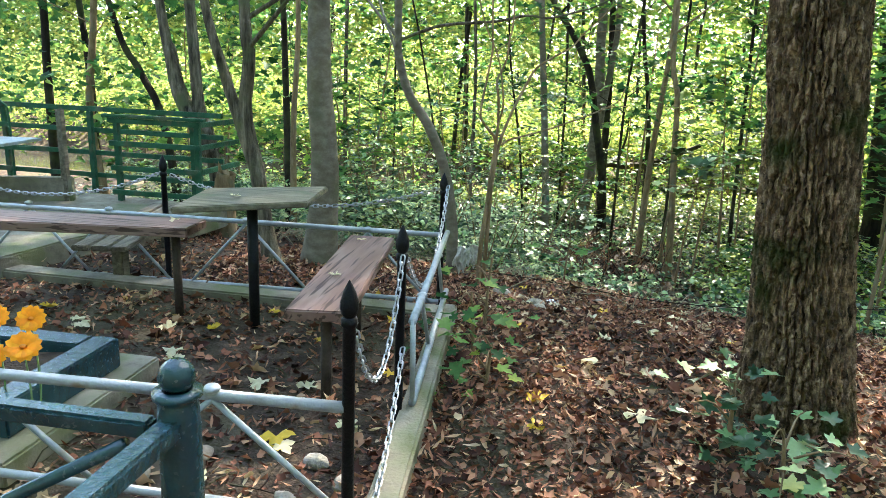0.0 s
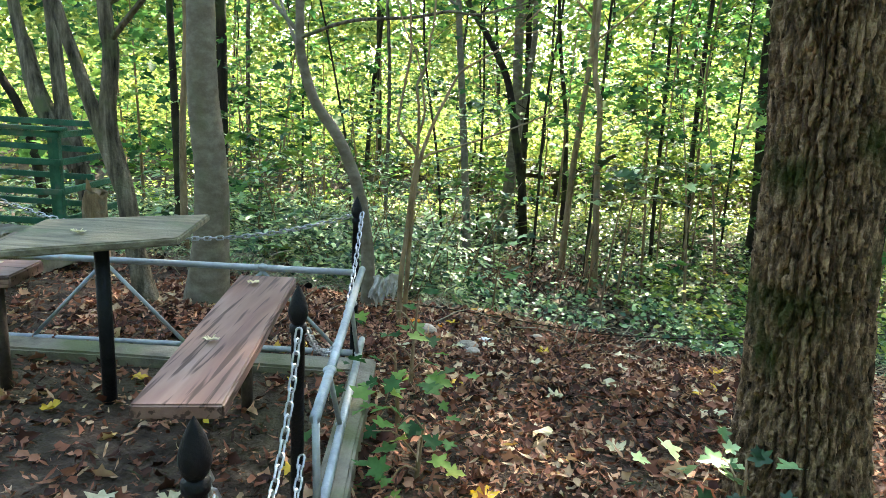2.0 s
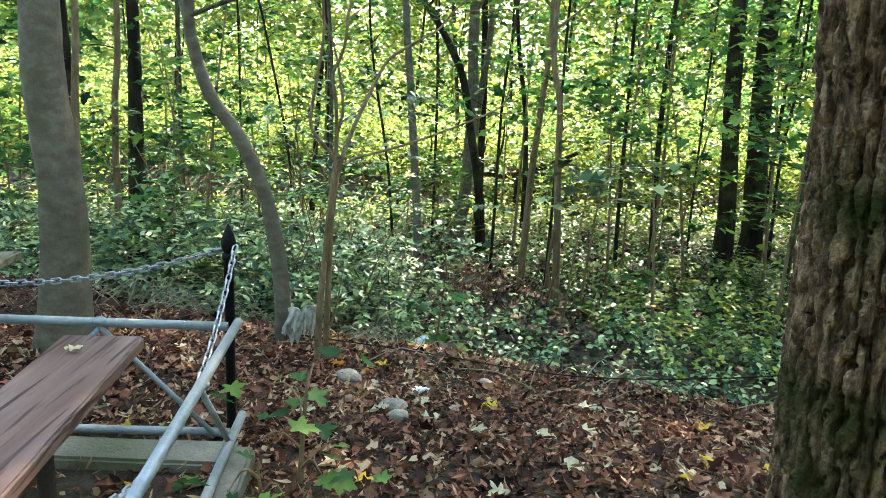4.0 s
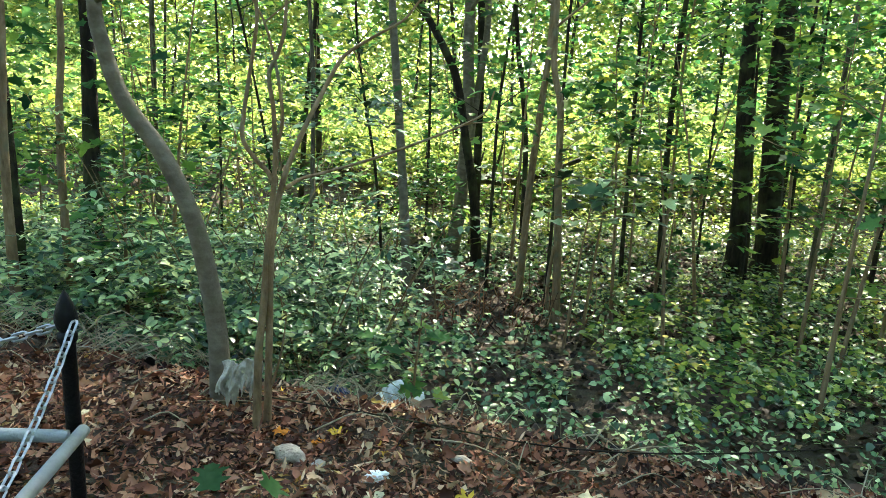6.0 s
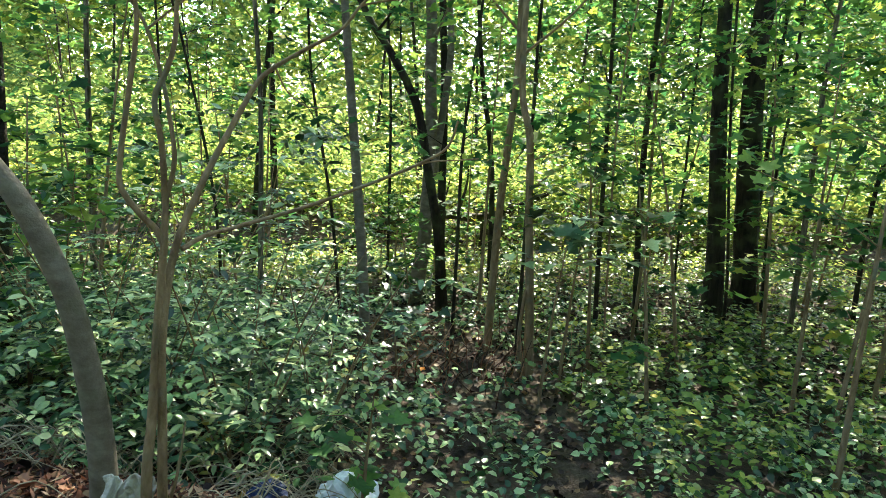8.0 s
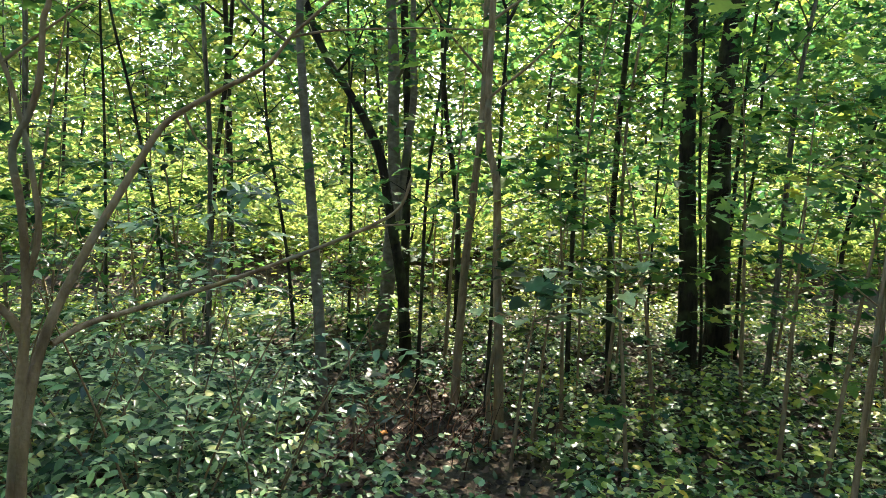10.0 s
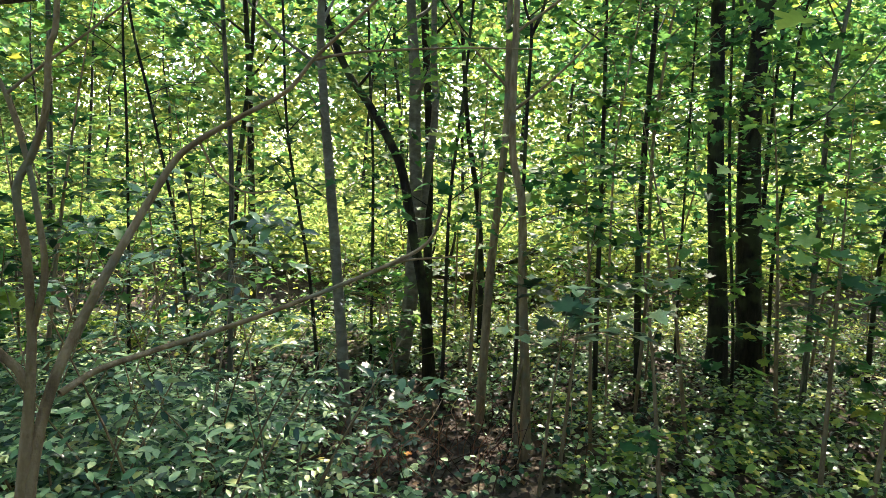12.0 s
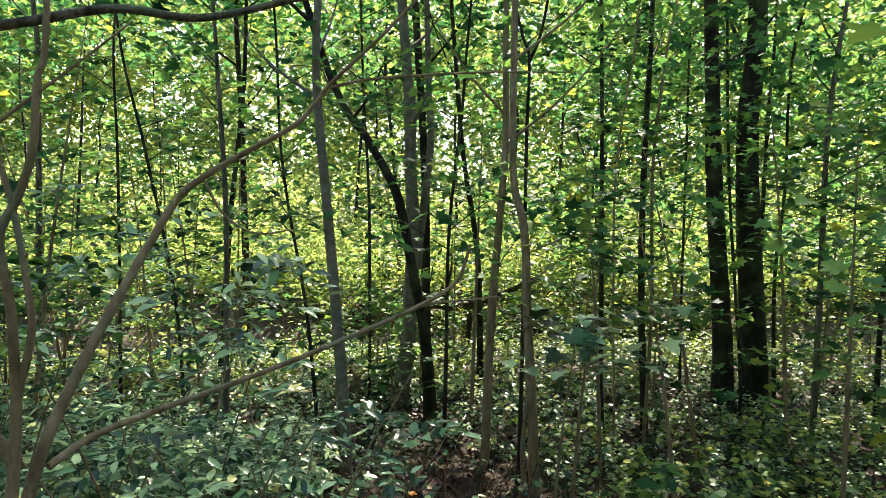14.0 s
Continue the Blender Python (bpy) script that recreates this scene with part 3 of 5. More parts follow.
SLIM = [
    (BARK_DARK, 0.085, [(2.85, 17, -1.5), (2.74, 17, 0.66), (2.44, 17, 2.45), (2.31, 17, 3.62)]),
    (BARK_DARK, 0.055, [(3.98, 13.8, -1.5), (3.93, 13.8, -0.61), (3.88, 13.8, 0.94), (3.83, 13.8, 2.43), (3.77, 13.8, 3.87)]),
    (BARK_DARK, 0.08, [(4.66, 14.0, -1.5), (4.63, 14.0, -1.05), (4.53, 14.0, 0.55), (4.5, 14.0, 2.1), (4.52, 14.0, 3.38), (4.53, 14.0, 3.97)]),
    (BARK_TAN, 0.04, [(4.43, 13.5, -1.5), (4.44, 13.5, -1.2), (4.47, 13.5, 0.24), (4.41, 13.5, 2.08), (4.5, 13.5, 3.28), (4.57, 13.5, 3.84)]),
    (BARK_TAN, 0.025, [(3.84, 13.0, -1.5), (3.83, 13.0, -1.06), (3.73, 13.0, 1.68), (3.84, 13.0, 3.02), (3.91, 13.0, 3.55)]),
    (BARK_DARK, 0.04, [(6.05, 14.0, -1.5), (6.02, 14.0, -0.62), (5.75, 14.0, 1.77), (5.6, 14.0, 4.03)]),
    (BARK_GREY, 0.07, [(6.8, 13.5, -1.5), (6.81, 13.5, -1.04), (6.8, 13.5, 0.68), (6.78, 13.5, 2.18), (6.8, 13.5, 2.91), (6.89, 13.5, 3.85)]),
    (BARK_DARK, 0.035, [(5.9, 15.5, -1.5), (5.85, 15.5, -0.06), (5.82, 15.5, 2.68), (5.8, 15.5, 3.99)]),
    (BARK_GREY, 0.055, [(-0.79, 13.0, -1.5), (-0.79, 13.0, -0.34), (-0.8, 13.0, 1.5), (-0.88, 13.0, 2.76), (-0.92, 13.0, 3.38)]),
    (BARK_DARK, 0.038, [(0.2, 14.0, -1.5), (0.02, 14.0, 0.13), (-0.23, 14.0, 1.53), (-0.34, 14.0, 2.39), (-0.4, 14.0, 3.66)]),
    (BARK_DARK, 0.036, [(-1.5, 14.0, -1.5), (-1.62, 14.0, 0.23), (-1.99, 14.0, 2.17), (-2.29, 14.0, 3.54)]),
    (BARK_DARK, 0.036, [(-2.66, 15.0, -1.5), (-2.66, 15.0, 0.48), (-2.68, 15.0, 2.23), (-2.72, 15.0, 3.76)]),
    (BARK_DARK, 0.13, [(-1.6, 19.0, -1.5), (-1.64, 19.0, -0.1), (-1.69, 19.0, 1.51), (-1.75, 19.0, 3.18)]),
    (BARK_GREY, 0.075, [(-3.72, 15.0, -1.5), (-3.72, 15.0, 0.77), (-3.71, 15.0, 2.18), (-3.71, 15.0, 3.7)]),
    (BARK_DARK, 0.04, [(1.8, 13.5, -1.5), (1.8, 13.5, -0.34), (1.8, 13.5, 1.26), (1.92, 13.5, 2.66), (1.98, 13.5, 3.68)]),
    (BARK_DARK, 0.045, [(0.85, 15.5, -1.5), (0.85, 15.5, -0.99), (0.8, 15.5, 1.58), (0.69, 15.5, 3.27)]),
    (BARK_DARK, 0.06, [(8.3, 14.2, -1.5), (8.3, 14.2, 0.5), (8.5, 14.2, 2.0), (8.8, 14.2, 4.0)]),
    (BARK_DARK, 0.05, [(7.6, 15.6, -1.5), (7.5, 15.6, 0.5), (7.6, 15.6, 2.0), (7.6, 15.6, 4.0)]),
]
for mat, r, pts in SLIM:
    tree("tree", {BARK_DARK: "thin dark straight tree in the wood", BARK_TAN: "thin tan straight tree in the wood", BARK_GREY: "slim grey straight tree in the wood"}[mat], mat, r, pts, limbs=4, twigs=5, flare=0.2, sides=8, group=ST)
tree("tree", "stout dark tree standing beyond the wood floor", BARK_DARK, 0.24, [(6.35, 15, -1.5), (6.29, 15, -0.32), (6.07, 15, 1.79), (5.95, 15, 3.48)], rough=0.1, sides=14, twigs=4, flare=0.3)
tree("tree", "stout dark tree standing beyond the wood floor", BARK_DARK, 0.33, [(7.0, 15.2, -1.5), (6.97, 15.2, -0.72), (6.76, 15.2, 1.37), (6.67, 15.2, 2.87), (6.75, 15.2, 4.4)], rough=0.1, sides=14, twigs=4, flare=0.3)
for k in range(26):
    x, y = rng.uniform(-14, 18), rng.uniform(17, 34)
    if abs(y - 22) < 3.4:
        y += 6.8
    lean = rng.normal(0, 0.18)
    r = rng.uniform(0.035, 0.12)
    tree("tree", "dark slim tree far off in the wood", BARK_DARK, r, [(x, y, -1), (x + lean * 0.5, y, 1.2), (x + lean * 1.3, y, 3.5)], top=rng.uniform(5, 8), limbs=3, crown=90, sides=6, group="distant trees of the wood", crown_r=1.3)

# bent tree and forked tree on the rim of the bank
bent = tree("tree", "smooth grey tree with a strongly bent trunk", BARK_SMOOTH, 0.082, [(-0.28, 7.0, -0.4), (-0.29, 7.0, 0.07), (-0.34, 7.0, 0.44), (-0.41, 7.0, 0.73), (-0.55, 7.0, 1.04), (-0.72, 7.0, 1.28), (-0.81, 7.0, 1.54), (-0.84, 7.0, 1.8), (-0.8, 7.0, 2.6)], rough=0.02, flare=0.15, sides=18, top=6.5)
part("branch", tube([(-0.82, 6.98, 1.74), (-0.45, 6.88, 1.86), (0.0, 6.8, 1.9), (0.24, 6.8, 1.95), (0.43, 6.8, 1.94), (0.63, 6.8, 1.99), (0.81, 6.8, 2.05), (1.15, 6.8, 2.24)], 0.014, 0.005, 10, 60), BARK_GREY, bent, "", True)
forked = thing("tree", (0.0, 6.7, zat(0.0, 6.7)), "pale tan young tree forking into several stems", "tree")
FOOT = zat(0.0, 6.7) - 0.08
for name, r0, r1, pts in [
    ("trunk", 0.021, 0.0105, [(-0.01, 6.68, FOOT), (0.0, 6.69, 0.1), (0.02, 6.7, 0.32), (0.045, 6.7, 0.64), (0.065, 6.7, 0.86), (0.075, 6.7, 0.98), (0.082, 6.7, 1.13)]),
    ("trunk", 0.019, 0.0105, [(0.03, 6.74, FOOT), (0.045, 6.73, 0.25), (0.06, 6.7, 0.62), (0.095, 6.74, 0.92), (0.17, 6.84, 1.17), (0.275, 6.94, 1.42)]),
    ("branch", 0.0105, 0.0035, [(0.27, 6.94, 1.41), (0.33, 6.98, 1.53), (0.39, 7.0, 1.59), (0.5, 7.0, 1.66), (0.63, 7.0, 1.74), (0.71, 7.0, 1.84), (0.85, 7.0, 1.98), (1.05, 7.0, 2.2)]),
    ("branch", 0.0095, 0.0045, [(0.115, 6.76, 0.93), (0.17, 6.85, 0.965), (0.27, 6.95, 0.99), (0.5, 7.0, 1.065), (0.72, 7.0, 1.155), (0.93, 7.0, 1.25), (1.05, 7.0, 1.325), (1.09, 7.0, 1.43)]),
    ("branch", 0.012, 0.007, [(0.07, 6.7, 0.96), (0.045, 6.7, 1.01), (-0.005, 6.7, 1.06), (-0.065, 6.7, 1.15), (-0.06, 6.7, 1.27), (-0.03, 6.7, 1.46), (0.0, 6.7, 1.67), (-0.01, 6.7, 1.85), (-0.05, 6.7, 2.6)]),
    ("branch", 0.011, 0.006, [(0.08, 6.7, 1.1), (0.072, 6.7, 1.29), (0.052, 6.7, 1.44), (0.09, 6.7, 1.53), (0.12, 6.7, 1.63), (0.13, 6.7, 1.77), (0.15, 6.7, 1.9), (0.16, 6.7, 2.6)]),
    ("branch", 0.009, 0.004, [(0.08, 6.7, 1.1), (0.112, 6.7, 1.24), (0.1, 6.7, 1.38), (0.075, 6.7, 1.52), (0.03, 6.7, 1.67), (-0.06, 6.7, 1.85), (-0.2, 6.7, 2.3)]),
    ("twig", 0.0045, 0.002, [(0.03, 6.7, 1.66), (0.1, 6.7, 1.72), (0.2, 6.7, 1.8), (0.32, 6.7, 1.9)]),
    ("twig", 0.0045, 0.002, [(0.7, 7.0, 1.83), (0.8, 7.0, 1.855), (0.91, 7.0, 1.87), (1.13, 7.0, 1.89), (1.35, 7.0, 1.9)]),
    ("twig", 0.004, 0.002, [(0.39, 7.0, 1.59), (0.44, 7.0, 1.5), (0.52, 7.0, 1.45), (0.62, 7.0, 1.46)]),
    ("twig", 0.004, 0.002, [(0.93, 7.0, 1.25), (1.0, 7.0, 1.27), (1.1, 7.0, 1.28), (1.18, 7.0, 1.29)]),
    ("twig", 0.008, 0.003, [(0.06, 6.72, -0.05), (0.1, 6.72, 0.1), (0.13, 6.72, 0.3)]),
]:
    part(name, tube(pts, r0, r1, 12, 8 * len(pts), 0.04, 0.25 if name == "trunk" else 0.0), BARK_TAN, forked, "", True)
at = np.array([(0.1, 7.5, 1.36), (0.3, 7.6, 1.3), (0.2, 7.5, 1.25), (0.42, 7.3, 1.38), (0.05, 7.6, 1.5), (0.35, 7.4, 1.3), (-0.05, 7.4, 1.55), (0.15, 7.7, 1.15), (0.5, 7.8, 1.2), (0.0, 7.6, 1.4), (0.28, 7.2, 1.33), (0.4, 8.0, 1.0)])
at = np.vstack([at, at + rng.normal(0, 0.12, at.shape)])
part("crown", fronds(at, 0.24), LEAF_LOW, forked, "pale shining leaflets")

# big furrowed tree beside the bank


def furrowed():
    pts = [(1.71, 4.15, -0.25), (1.69, 4.15, -0.05), (1.65, 4.15, 0.38), (1.59, 4.15, 0.89), (1.55, 4.15, 1.36), (1.5, 4.15, 1.8), (1.46, 4.15, 3.0), (1.42, 4.15, 6.0)]
    n, s = 700, 210
    c = curve_points(pts, n)
    zz = c[:, 2][:, None]
    a = np.linspace(0, 2 * math.pi, s, endpoint=False)[None]
    r = 0.176 - 0.01 * zz + 0.13 * np.exp(-(zz + 0.2) * 3.2)
    cols = 38
    side = rng.uniform(0, 6.28, (cols, 3))
    pu = (a + 0.03 * np.sin(zz * 9 + 2 * a) + 0.012 * np.sin(zz * 37 + 5 * a)) / (2 * math.pi) * cols
    # furrows wander a little and now and then run together
    pu = pu + 0.14 * np.sin(zz * 14 + 3 * np.sin(a * 5)) * np.sin(a * 7 + zz * 3) + 0.12 * np.sin(zz * 43 + a * 17)
    col = np.floor(pu).astype(int) % cols
    du = np.minimum(pu - np.floor(pu), np.ceil(pu) - pu)
    pv = zz * (7 + 4 * np.sin(side[col, 0])) + side[col, 1] + 0.25 * np.sin(pu * 6 + side[col, 2])
    dv = np.minimum(pv - np.floor(pv), np.ceil(pv) - pv)
    lift = 0.62 + 0.38 * np.abs(np.sin(np.floor(pv) * 12.9 + col * 78.2))
    plate = smooth(0.02, 0.17, du) * lift * (0.4 + 0.6 * smooth(0.0, 0.1, dv)) + 0.07 * np.sin(a * 230 + 3 * np.sin(zz * 21)) * np.sin(zz * 33 + 5 * a) + 0.05 * np.sin(zz * 90 + 9 * np.sin(a * 20))
    r = r * (1 + 0.05 * np.sin(2 * a + 1) + 0.03 * np.sin(3 * a + zz * 2)) + 0.05 * (plate - 0.55) + rng.normal(0, 0.0008, (n, s))
    v = np.stack([c[:, 0][:, None] + r * np.cos(a), c[:, 1][:, None] + r * np.sin(a), zz + 0 * a], -1)
    i = np.arange(n - 1)[:, None] * s
    j, j2 = np.arange(s)[None], (np.arange(s)[None] + 1) % s
    return v.reshape(-1, 3), np.stack([i + j, i + j2, i + s + j2, i + s + j], -1).reshape(-1, 4)


big = thing("tree", (1.7, 4.15, zat(1.7, 4.15)), "thick tree with deeply furrowed brown bark and moss", "tree")
part("trunk", furrowed(), BARK_ROUGH, big)
for k in range(5):
    part("limb", tube([(1.42, 4.15, 5.6 - 0.3 * k), (1.42 + math.cos(k * 1.9), 4.15 + math.sin(k * 1.9), 6.4), (1.42 + 2 * math.cos(k * 1.9), 4.15 + 2 * math.sin(k * 1.9), 7.0)], 0.09, 0.03, 8), BARK_ROUGH, big)
part("crown", crown_leaves((1.4, 4.2, 7.2), 2.4, 140, 0.3), LEAF, big, "green autumn leaves")

# fallen trunk along the creek
log = thing("fallen_log", (2.5, 19.4, zat(2.5, 19.4)), "dark fallen tree trunk lying beside the creek", "log")
part("trunk", tube([(-0.6, 19.7, zat(-0.6, 19.7) + 0.1), (0.7, 19.5, -0.85), (1.9, 19.4, -0.5), (2.9, 19.4, -0.55), (3.6, 19.3, -0.3), (4.4, 19.2, 0.1)], 0.17, 0.05, 12, 40, 0.12), BARK_DARK, log, "", True)
for k in range(6):
    x = 0.7 + 0.55 * k
    e = np.array([x + rng.normal(0.3, 0.35), 19.4 + rng.normal(0, 0.4), rng.uniform(-0.1, 0.9)])
    part("branch", tube([(x, 19.45, -0.6), (e + (x, 19.45, -0.6)) / 2 + (0.1, 0, 0.05), e], 0.045, 0.012, 7, 12, 0.1), BARK_DARK, log, "", True)
for x in (1.9, 2.9):
    part("prop", tube([(x, 19.35, zat(x, 19.35) - 0.05), (x + 0.08, 19.36, -0.9), (x + 0.02, 19.35, -0.5)], 0.07, 0.05, 8, 10, 0.1), BARK_DARK, log, "broken limb under the trunk", True)

# broken stump behind the plot
stump = thing("tree_stump", (-2.7, 7.5, zat(-2.7, 7.5)), "splintered brown stump behind the plot", "stump")
sv, sf = tube([(-2.72, 7.5, zat(-2.7, 7.5) - 0.05), (-2.7, 7.5, 0.3), (-2.68, 7.5, 0.45)], 0.1, 0.085, 14, 12, 0.12, 0.3)
sv[-14:, 2] += rng.uniform(-0.12, 0.1, 14)
part("trunk", (sv, sf), BARK_TAN, stump)

# ---- grave plot ----
kerb = thing("kerb", (0, 4, 0), "mossy concrete kerb round the grave plot", "kerb")
part("side_kerb", box((0.115, 2.62, 0.2), pose(0.015, 3.72, 0.0, 0, 0, 2.4), 0.012, 2, 0.006, 8), CONCRETE, kerb)
part("back_kerb", box((4.6, 0.16, 0.2), pose(-2.36, 5.06, -0.04, 0, 0.5, 0.4), 0.012, 2, 0.006, 10), CONCRETE, kerb)
part("front_kerb", box((4.0, 0.15, 0.18), pose(-2.0, 2.5, -0.04), 0.012, 2, 0.006, 8), CONCRETE, kerb)

fence = thing("grave_fence", (-0.04, 2.9, 0), "low silver pipe fence with black spear posts and chains", "fence")
POSTS = [(-0.04, 2.9, 0.87), (-0.05, 3.66, 0.87), (-0.13, 5.25, 0.87), (-2.0, 5.23, 0.87), (-3.9, 5.2, 0.86)]


def spear_post(x, y, top):
    p = part("post", lathe([(0.019, -0.1), (0.019, top - 0.14), (0.024, top - 0.135), (0.024, top - 0.115), (0.016, top - 0.11)], (x, y, 0), 16), IRON, fence, "black iron post", True)
    part("finial", lathe([(0.015, top - 0.112), (0.023, top - 0.1), (0.028, top - 0.082), (0.027, top - 0.064), (0.019, top - 0.036), (0.009, top - 0.014), (0.001, top)], (x, y, 0), 16), IRON, p, "", True)


for x, y, top in POSTS:
    spear_post(x, y, top)


def rail(a, b, r=0.017):
    part("rail", pipe(a, b, r), SILVER, fence, "silver painted pipe", True)


def brace(a, b):
    part("brace", pipe(a, b, 0.01, 8), SILVER, fence, "thin silver painted rod", True)


def joint(x, y, z, r=0.026):
    bm = bmesh.new()
    bmesh.ops.create_uvsphere(bm, u_segments=12, v_segments=8, radius=r, matrix=pose(x, y, z) @ Matrix.Diagonal((1, 1, 0.6, 1)))
    part("joint", bm, SILVER, fence, "", True)


rail((-3.9, 2.84, 0.43), (-0.05, 2.9, 0.475), 0.018)
rail((-3.9, 2.86, 0.09), (-0.05, 2.92, 0.09), 0.015)
rail((0.0, 3.66, 0.475), (-0.09, 5.22, 0.5))
rail((0.01, 3.66, 0.12), (-0.08, 5.22, 0.12))
rail((-3.9, 5.2, 0.45), (-0.13, 5.22, 0.48))
rail((-3.9, 5.2, 0.0), (-0.13, 5.22, 0.04))
for x in (-0.46, -1.3, -2.1, -3.0):
    joint(x, 2.885, 0.495)
    brace((x, 2.885, 0.46), (x + 0.42, 2.9, 0.1))
    brace((x, 2.885, 0.46), (x - 0.42, 2.9, 0.1))
for x in (-0.6, -1.42, -2.4, -3.0):
    joint(x, 5.21, 0.485)
    brace((x, 5.21, 0.46), (x + 0.42, 5.21, 0.03))
    brace((x, 5.21, 0.46), (x - 0.42, 5.21, 0.01))
rail((0.0, 3.67, 0.48), (0.01, 3.67, 0.11), 0.012)
for y in (3.98, 4.7):
    joint(0.04 - 0.057 * (y - 2.95), y, 0.485, 0.024)
    brace((0.04 - 0.057 * (y - 2.95), y, 0.46), (0.045 - 0.057 * (y - 2.65), y + 0.3, 0.13))
    joint(0.045 - 0.057 * (y - 2.65), y + 0.3, 0.13, 0.018)

# one chain link, shared by all of them
bm = bmesh.new()
ring = []
for k in range(12):
    a = 2 * math.pi * k / 12
    c = Vector((0.0085 * math.cos(a), 0, 0.0085 * math.sin(a) + (0.0095 if math.sin(a) > 0 else -0.0095)))
    out = Vector((math.cos(a), 0, math.sin(a)))
    ring.append([bm.verts.new(c + 0.0032 * (math.cos(b) * out + Vector((0, math.sin(b), 0)))) for b in (0, 1.57, 3.14, 4.71)])
for k in range(12):
    for j in range(4):
        bm.faces.new((ring[k][j], ring[(k + 1) % 12][j], ring[(k + 1) % 12][(j + 1) % 4], ring[k][(j + 1) % 4]))
link_mesh = bpy.data.meshes.new("chain_link")
bm.to_mesh(link_mesh)
bm.free()
link_mesh.materials.append(CHAIN)


def chain(a, b, sag, step=0.033, size=1.15):
    """Links hung from a to b, turned a quarter from one to the next."""
    a, b = Vector(a), Vector(b)
    n = 200
    pts = [a.lerp(b, k / n) - Vector((0, 0, sag * 4 * (k / n) * (1 - k / n))) for k in range(n + 1)]
    d, i = 0.0, 0
    for p, q in zip(pts, pts[1:]):
        d += (q - p).length
        if d >= step * i:
            ob = new("chain_link", link_mesh)
            ob.parent = fence
            ob.matrix_basis = Matrix.Translation(p - Vector(fence.location)) @ (q - p).to_track_quat("Z", "Y").to_matrix().to_4x4() @ pose(0, 0, 0, 0, 0, 90 * (i % 2) + 20) @ Matrix.Diagonal((size, size, size, 1))
            i += 1


chain((-0.1, 5.22, 0.78), (-0.04, 3.7, 0.74), 0.33)
chain((-0.04, 3.62, 0.74), (-0.04, 2.94, 0.74), 0.33)
chain((-0.03, 3.62, 0.36), (0.02, 3.0, 0.1), 0.06)
chain((-0.16, 5.25, 0.77), (-1.97, 5.23, 0.75), 0.16)
chain((-2.03, 5.23, 0.75), (-3.88, 5.2, 0.75), 0.2)


def bench(name, mat, corners, z, thick, legs, label, group, leg_r=0.026, leg_mat=None):
    """A plank on posts set in the soil. corners: near-left, near-right, far-right, far-left."""
    ca = Vector((sum(c[0] for c in corners) / 4, sum(c[1] for c in corners) / 4, 0))
    ob = thing(name, ca, label, "bench" if name == "bench" else "table", group)
    bm = bmesh.new()
    lo = [bm.verts.new((x, y, z - thick)) for x, y in corners]
    hi = [bm.verts.new((x, y, z)) for x, y in corners]
    bm.faces.new(hi)
    bm.faces.new(lo[::-1])
    for k in range(4):
        bm.faces.new((lo[k], lo[(k + 1) % 4], hi[(k + 1) % 4], hi[k]))
    bmesh.ops.recalc_face_normals(bm, faces=bm.faces[:])
    bmesh.ops.bevel(bm, geom=bm.edges[:], offset=0.007, segments=3, affect="EDGES")
    part("seat" if name == "bench" else "tabletop", bm, mat, ob, "", False)
    for x, y in legs:
        part("leg", pipe((x, y, zat(x, y) - 0.12), (x, y, z - thick + 0.002), leg_r, 14), leg_mat or IRON, ob, "dark pipe leg", True)
    return ob


RUST = material("rusty dark pipe", [(0.3, (0.02, 0.016, 0.014)), (0.7, (0.07, 0.05, 0.04))], (12, 12, 12), 6, 0.7, 0.2, 0.3, 80)
bench("bench", RED_WOOD, [(-0.56, 3.7), (-0.29, 3.74), (-0.41, 5.14), (-0.69, 5.12)], 0.46, 0.05, [(-0.42, 3.84), (-0.5, 4.62)], "red-brown painted plank bench on two pipe legs", "plank benches of the plot", 0.025, RUST)
bench("bench", RED_WOOD_ACROSS, [(-3.0, 4.32), (-1.48, 4.57), (-1.5, 4.84), (-3.05, 4.62)], 0.555, 0.055, [(-1.6, 4.66), (-2.8, 4.47)], "red-brown painted plank bench with worn edges", "plank benches of the plot", 0.025, RUST)
table = bench("table", OLD_WOOD, [(-1.38, 4.25), (-0.8, 4.67), (-0.87, 5.22), (-1.5, 4.87)], 0.74, 0.035, [(-1.1, 4.6)], "small green-grey weathered wooden table on one leg", "", 0.03, IRON)
part("batten", box((0.5, 0.05, 0.03), pose(-1.12, 4.7, 0.69, 0, 0, 34)), OLD_WOOD, table)

# teal fence of the neighbouring grave, with its flower bed
teal = thing("teal_fence", (-0.34, 2.5, 0), "glossy teal metal grave fence with a ball-topped corner post", "fence")
tp = part("post", lathe([(0.05, -0.1), (0.05, 0.6), (0.047, 0.66), (0.044, 0.67), (0.058, 0.675), (0.058, 0.688), (0.035, 0.692)], (-0.34, 2.5, 0), 22), TEAL, teal, "", True)
part("ball", lathe([(0.02, 0.685)] + [(0.043 * math.cos(a), 0.725 + 0.043 * math.sin(a)) for a in np.linspace(-1.1, 1.57, 10)], (-0.34, 2.5, 0), 22), TEAL, tp, "", True)
part("rail", box((3.4, 0.05, 0.045), pose(-2.09, 2.47, 0.6), 0.008), TEAL, teal)
part("rail", box((0.06, 2.2, 0.05), pose(-0.37, 1.37, 0.605, 0, 0, -1.5), 0.008), TEAL, teal)
part("brace", pipe((-0.45, 2.45, 0.56), (-1.25, 2.47, 0.08), 0.017), TEAL, teal, "", True)
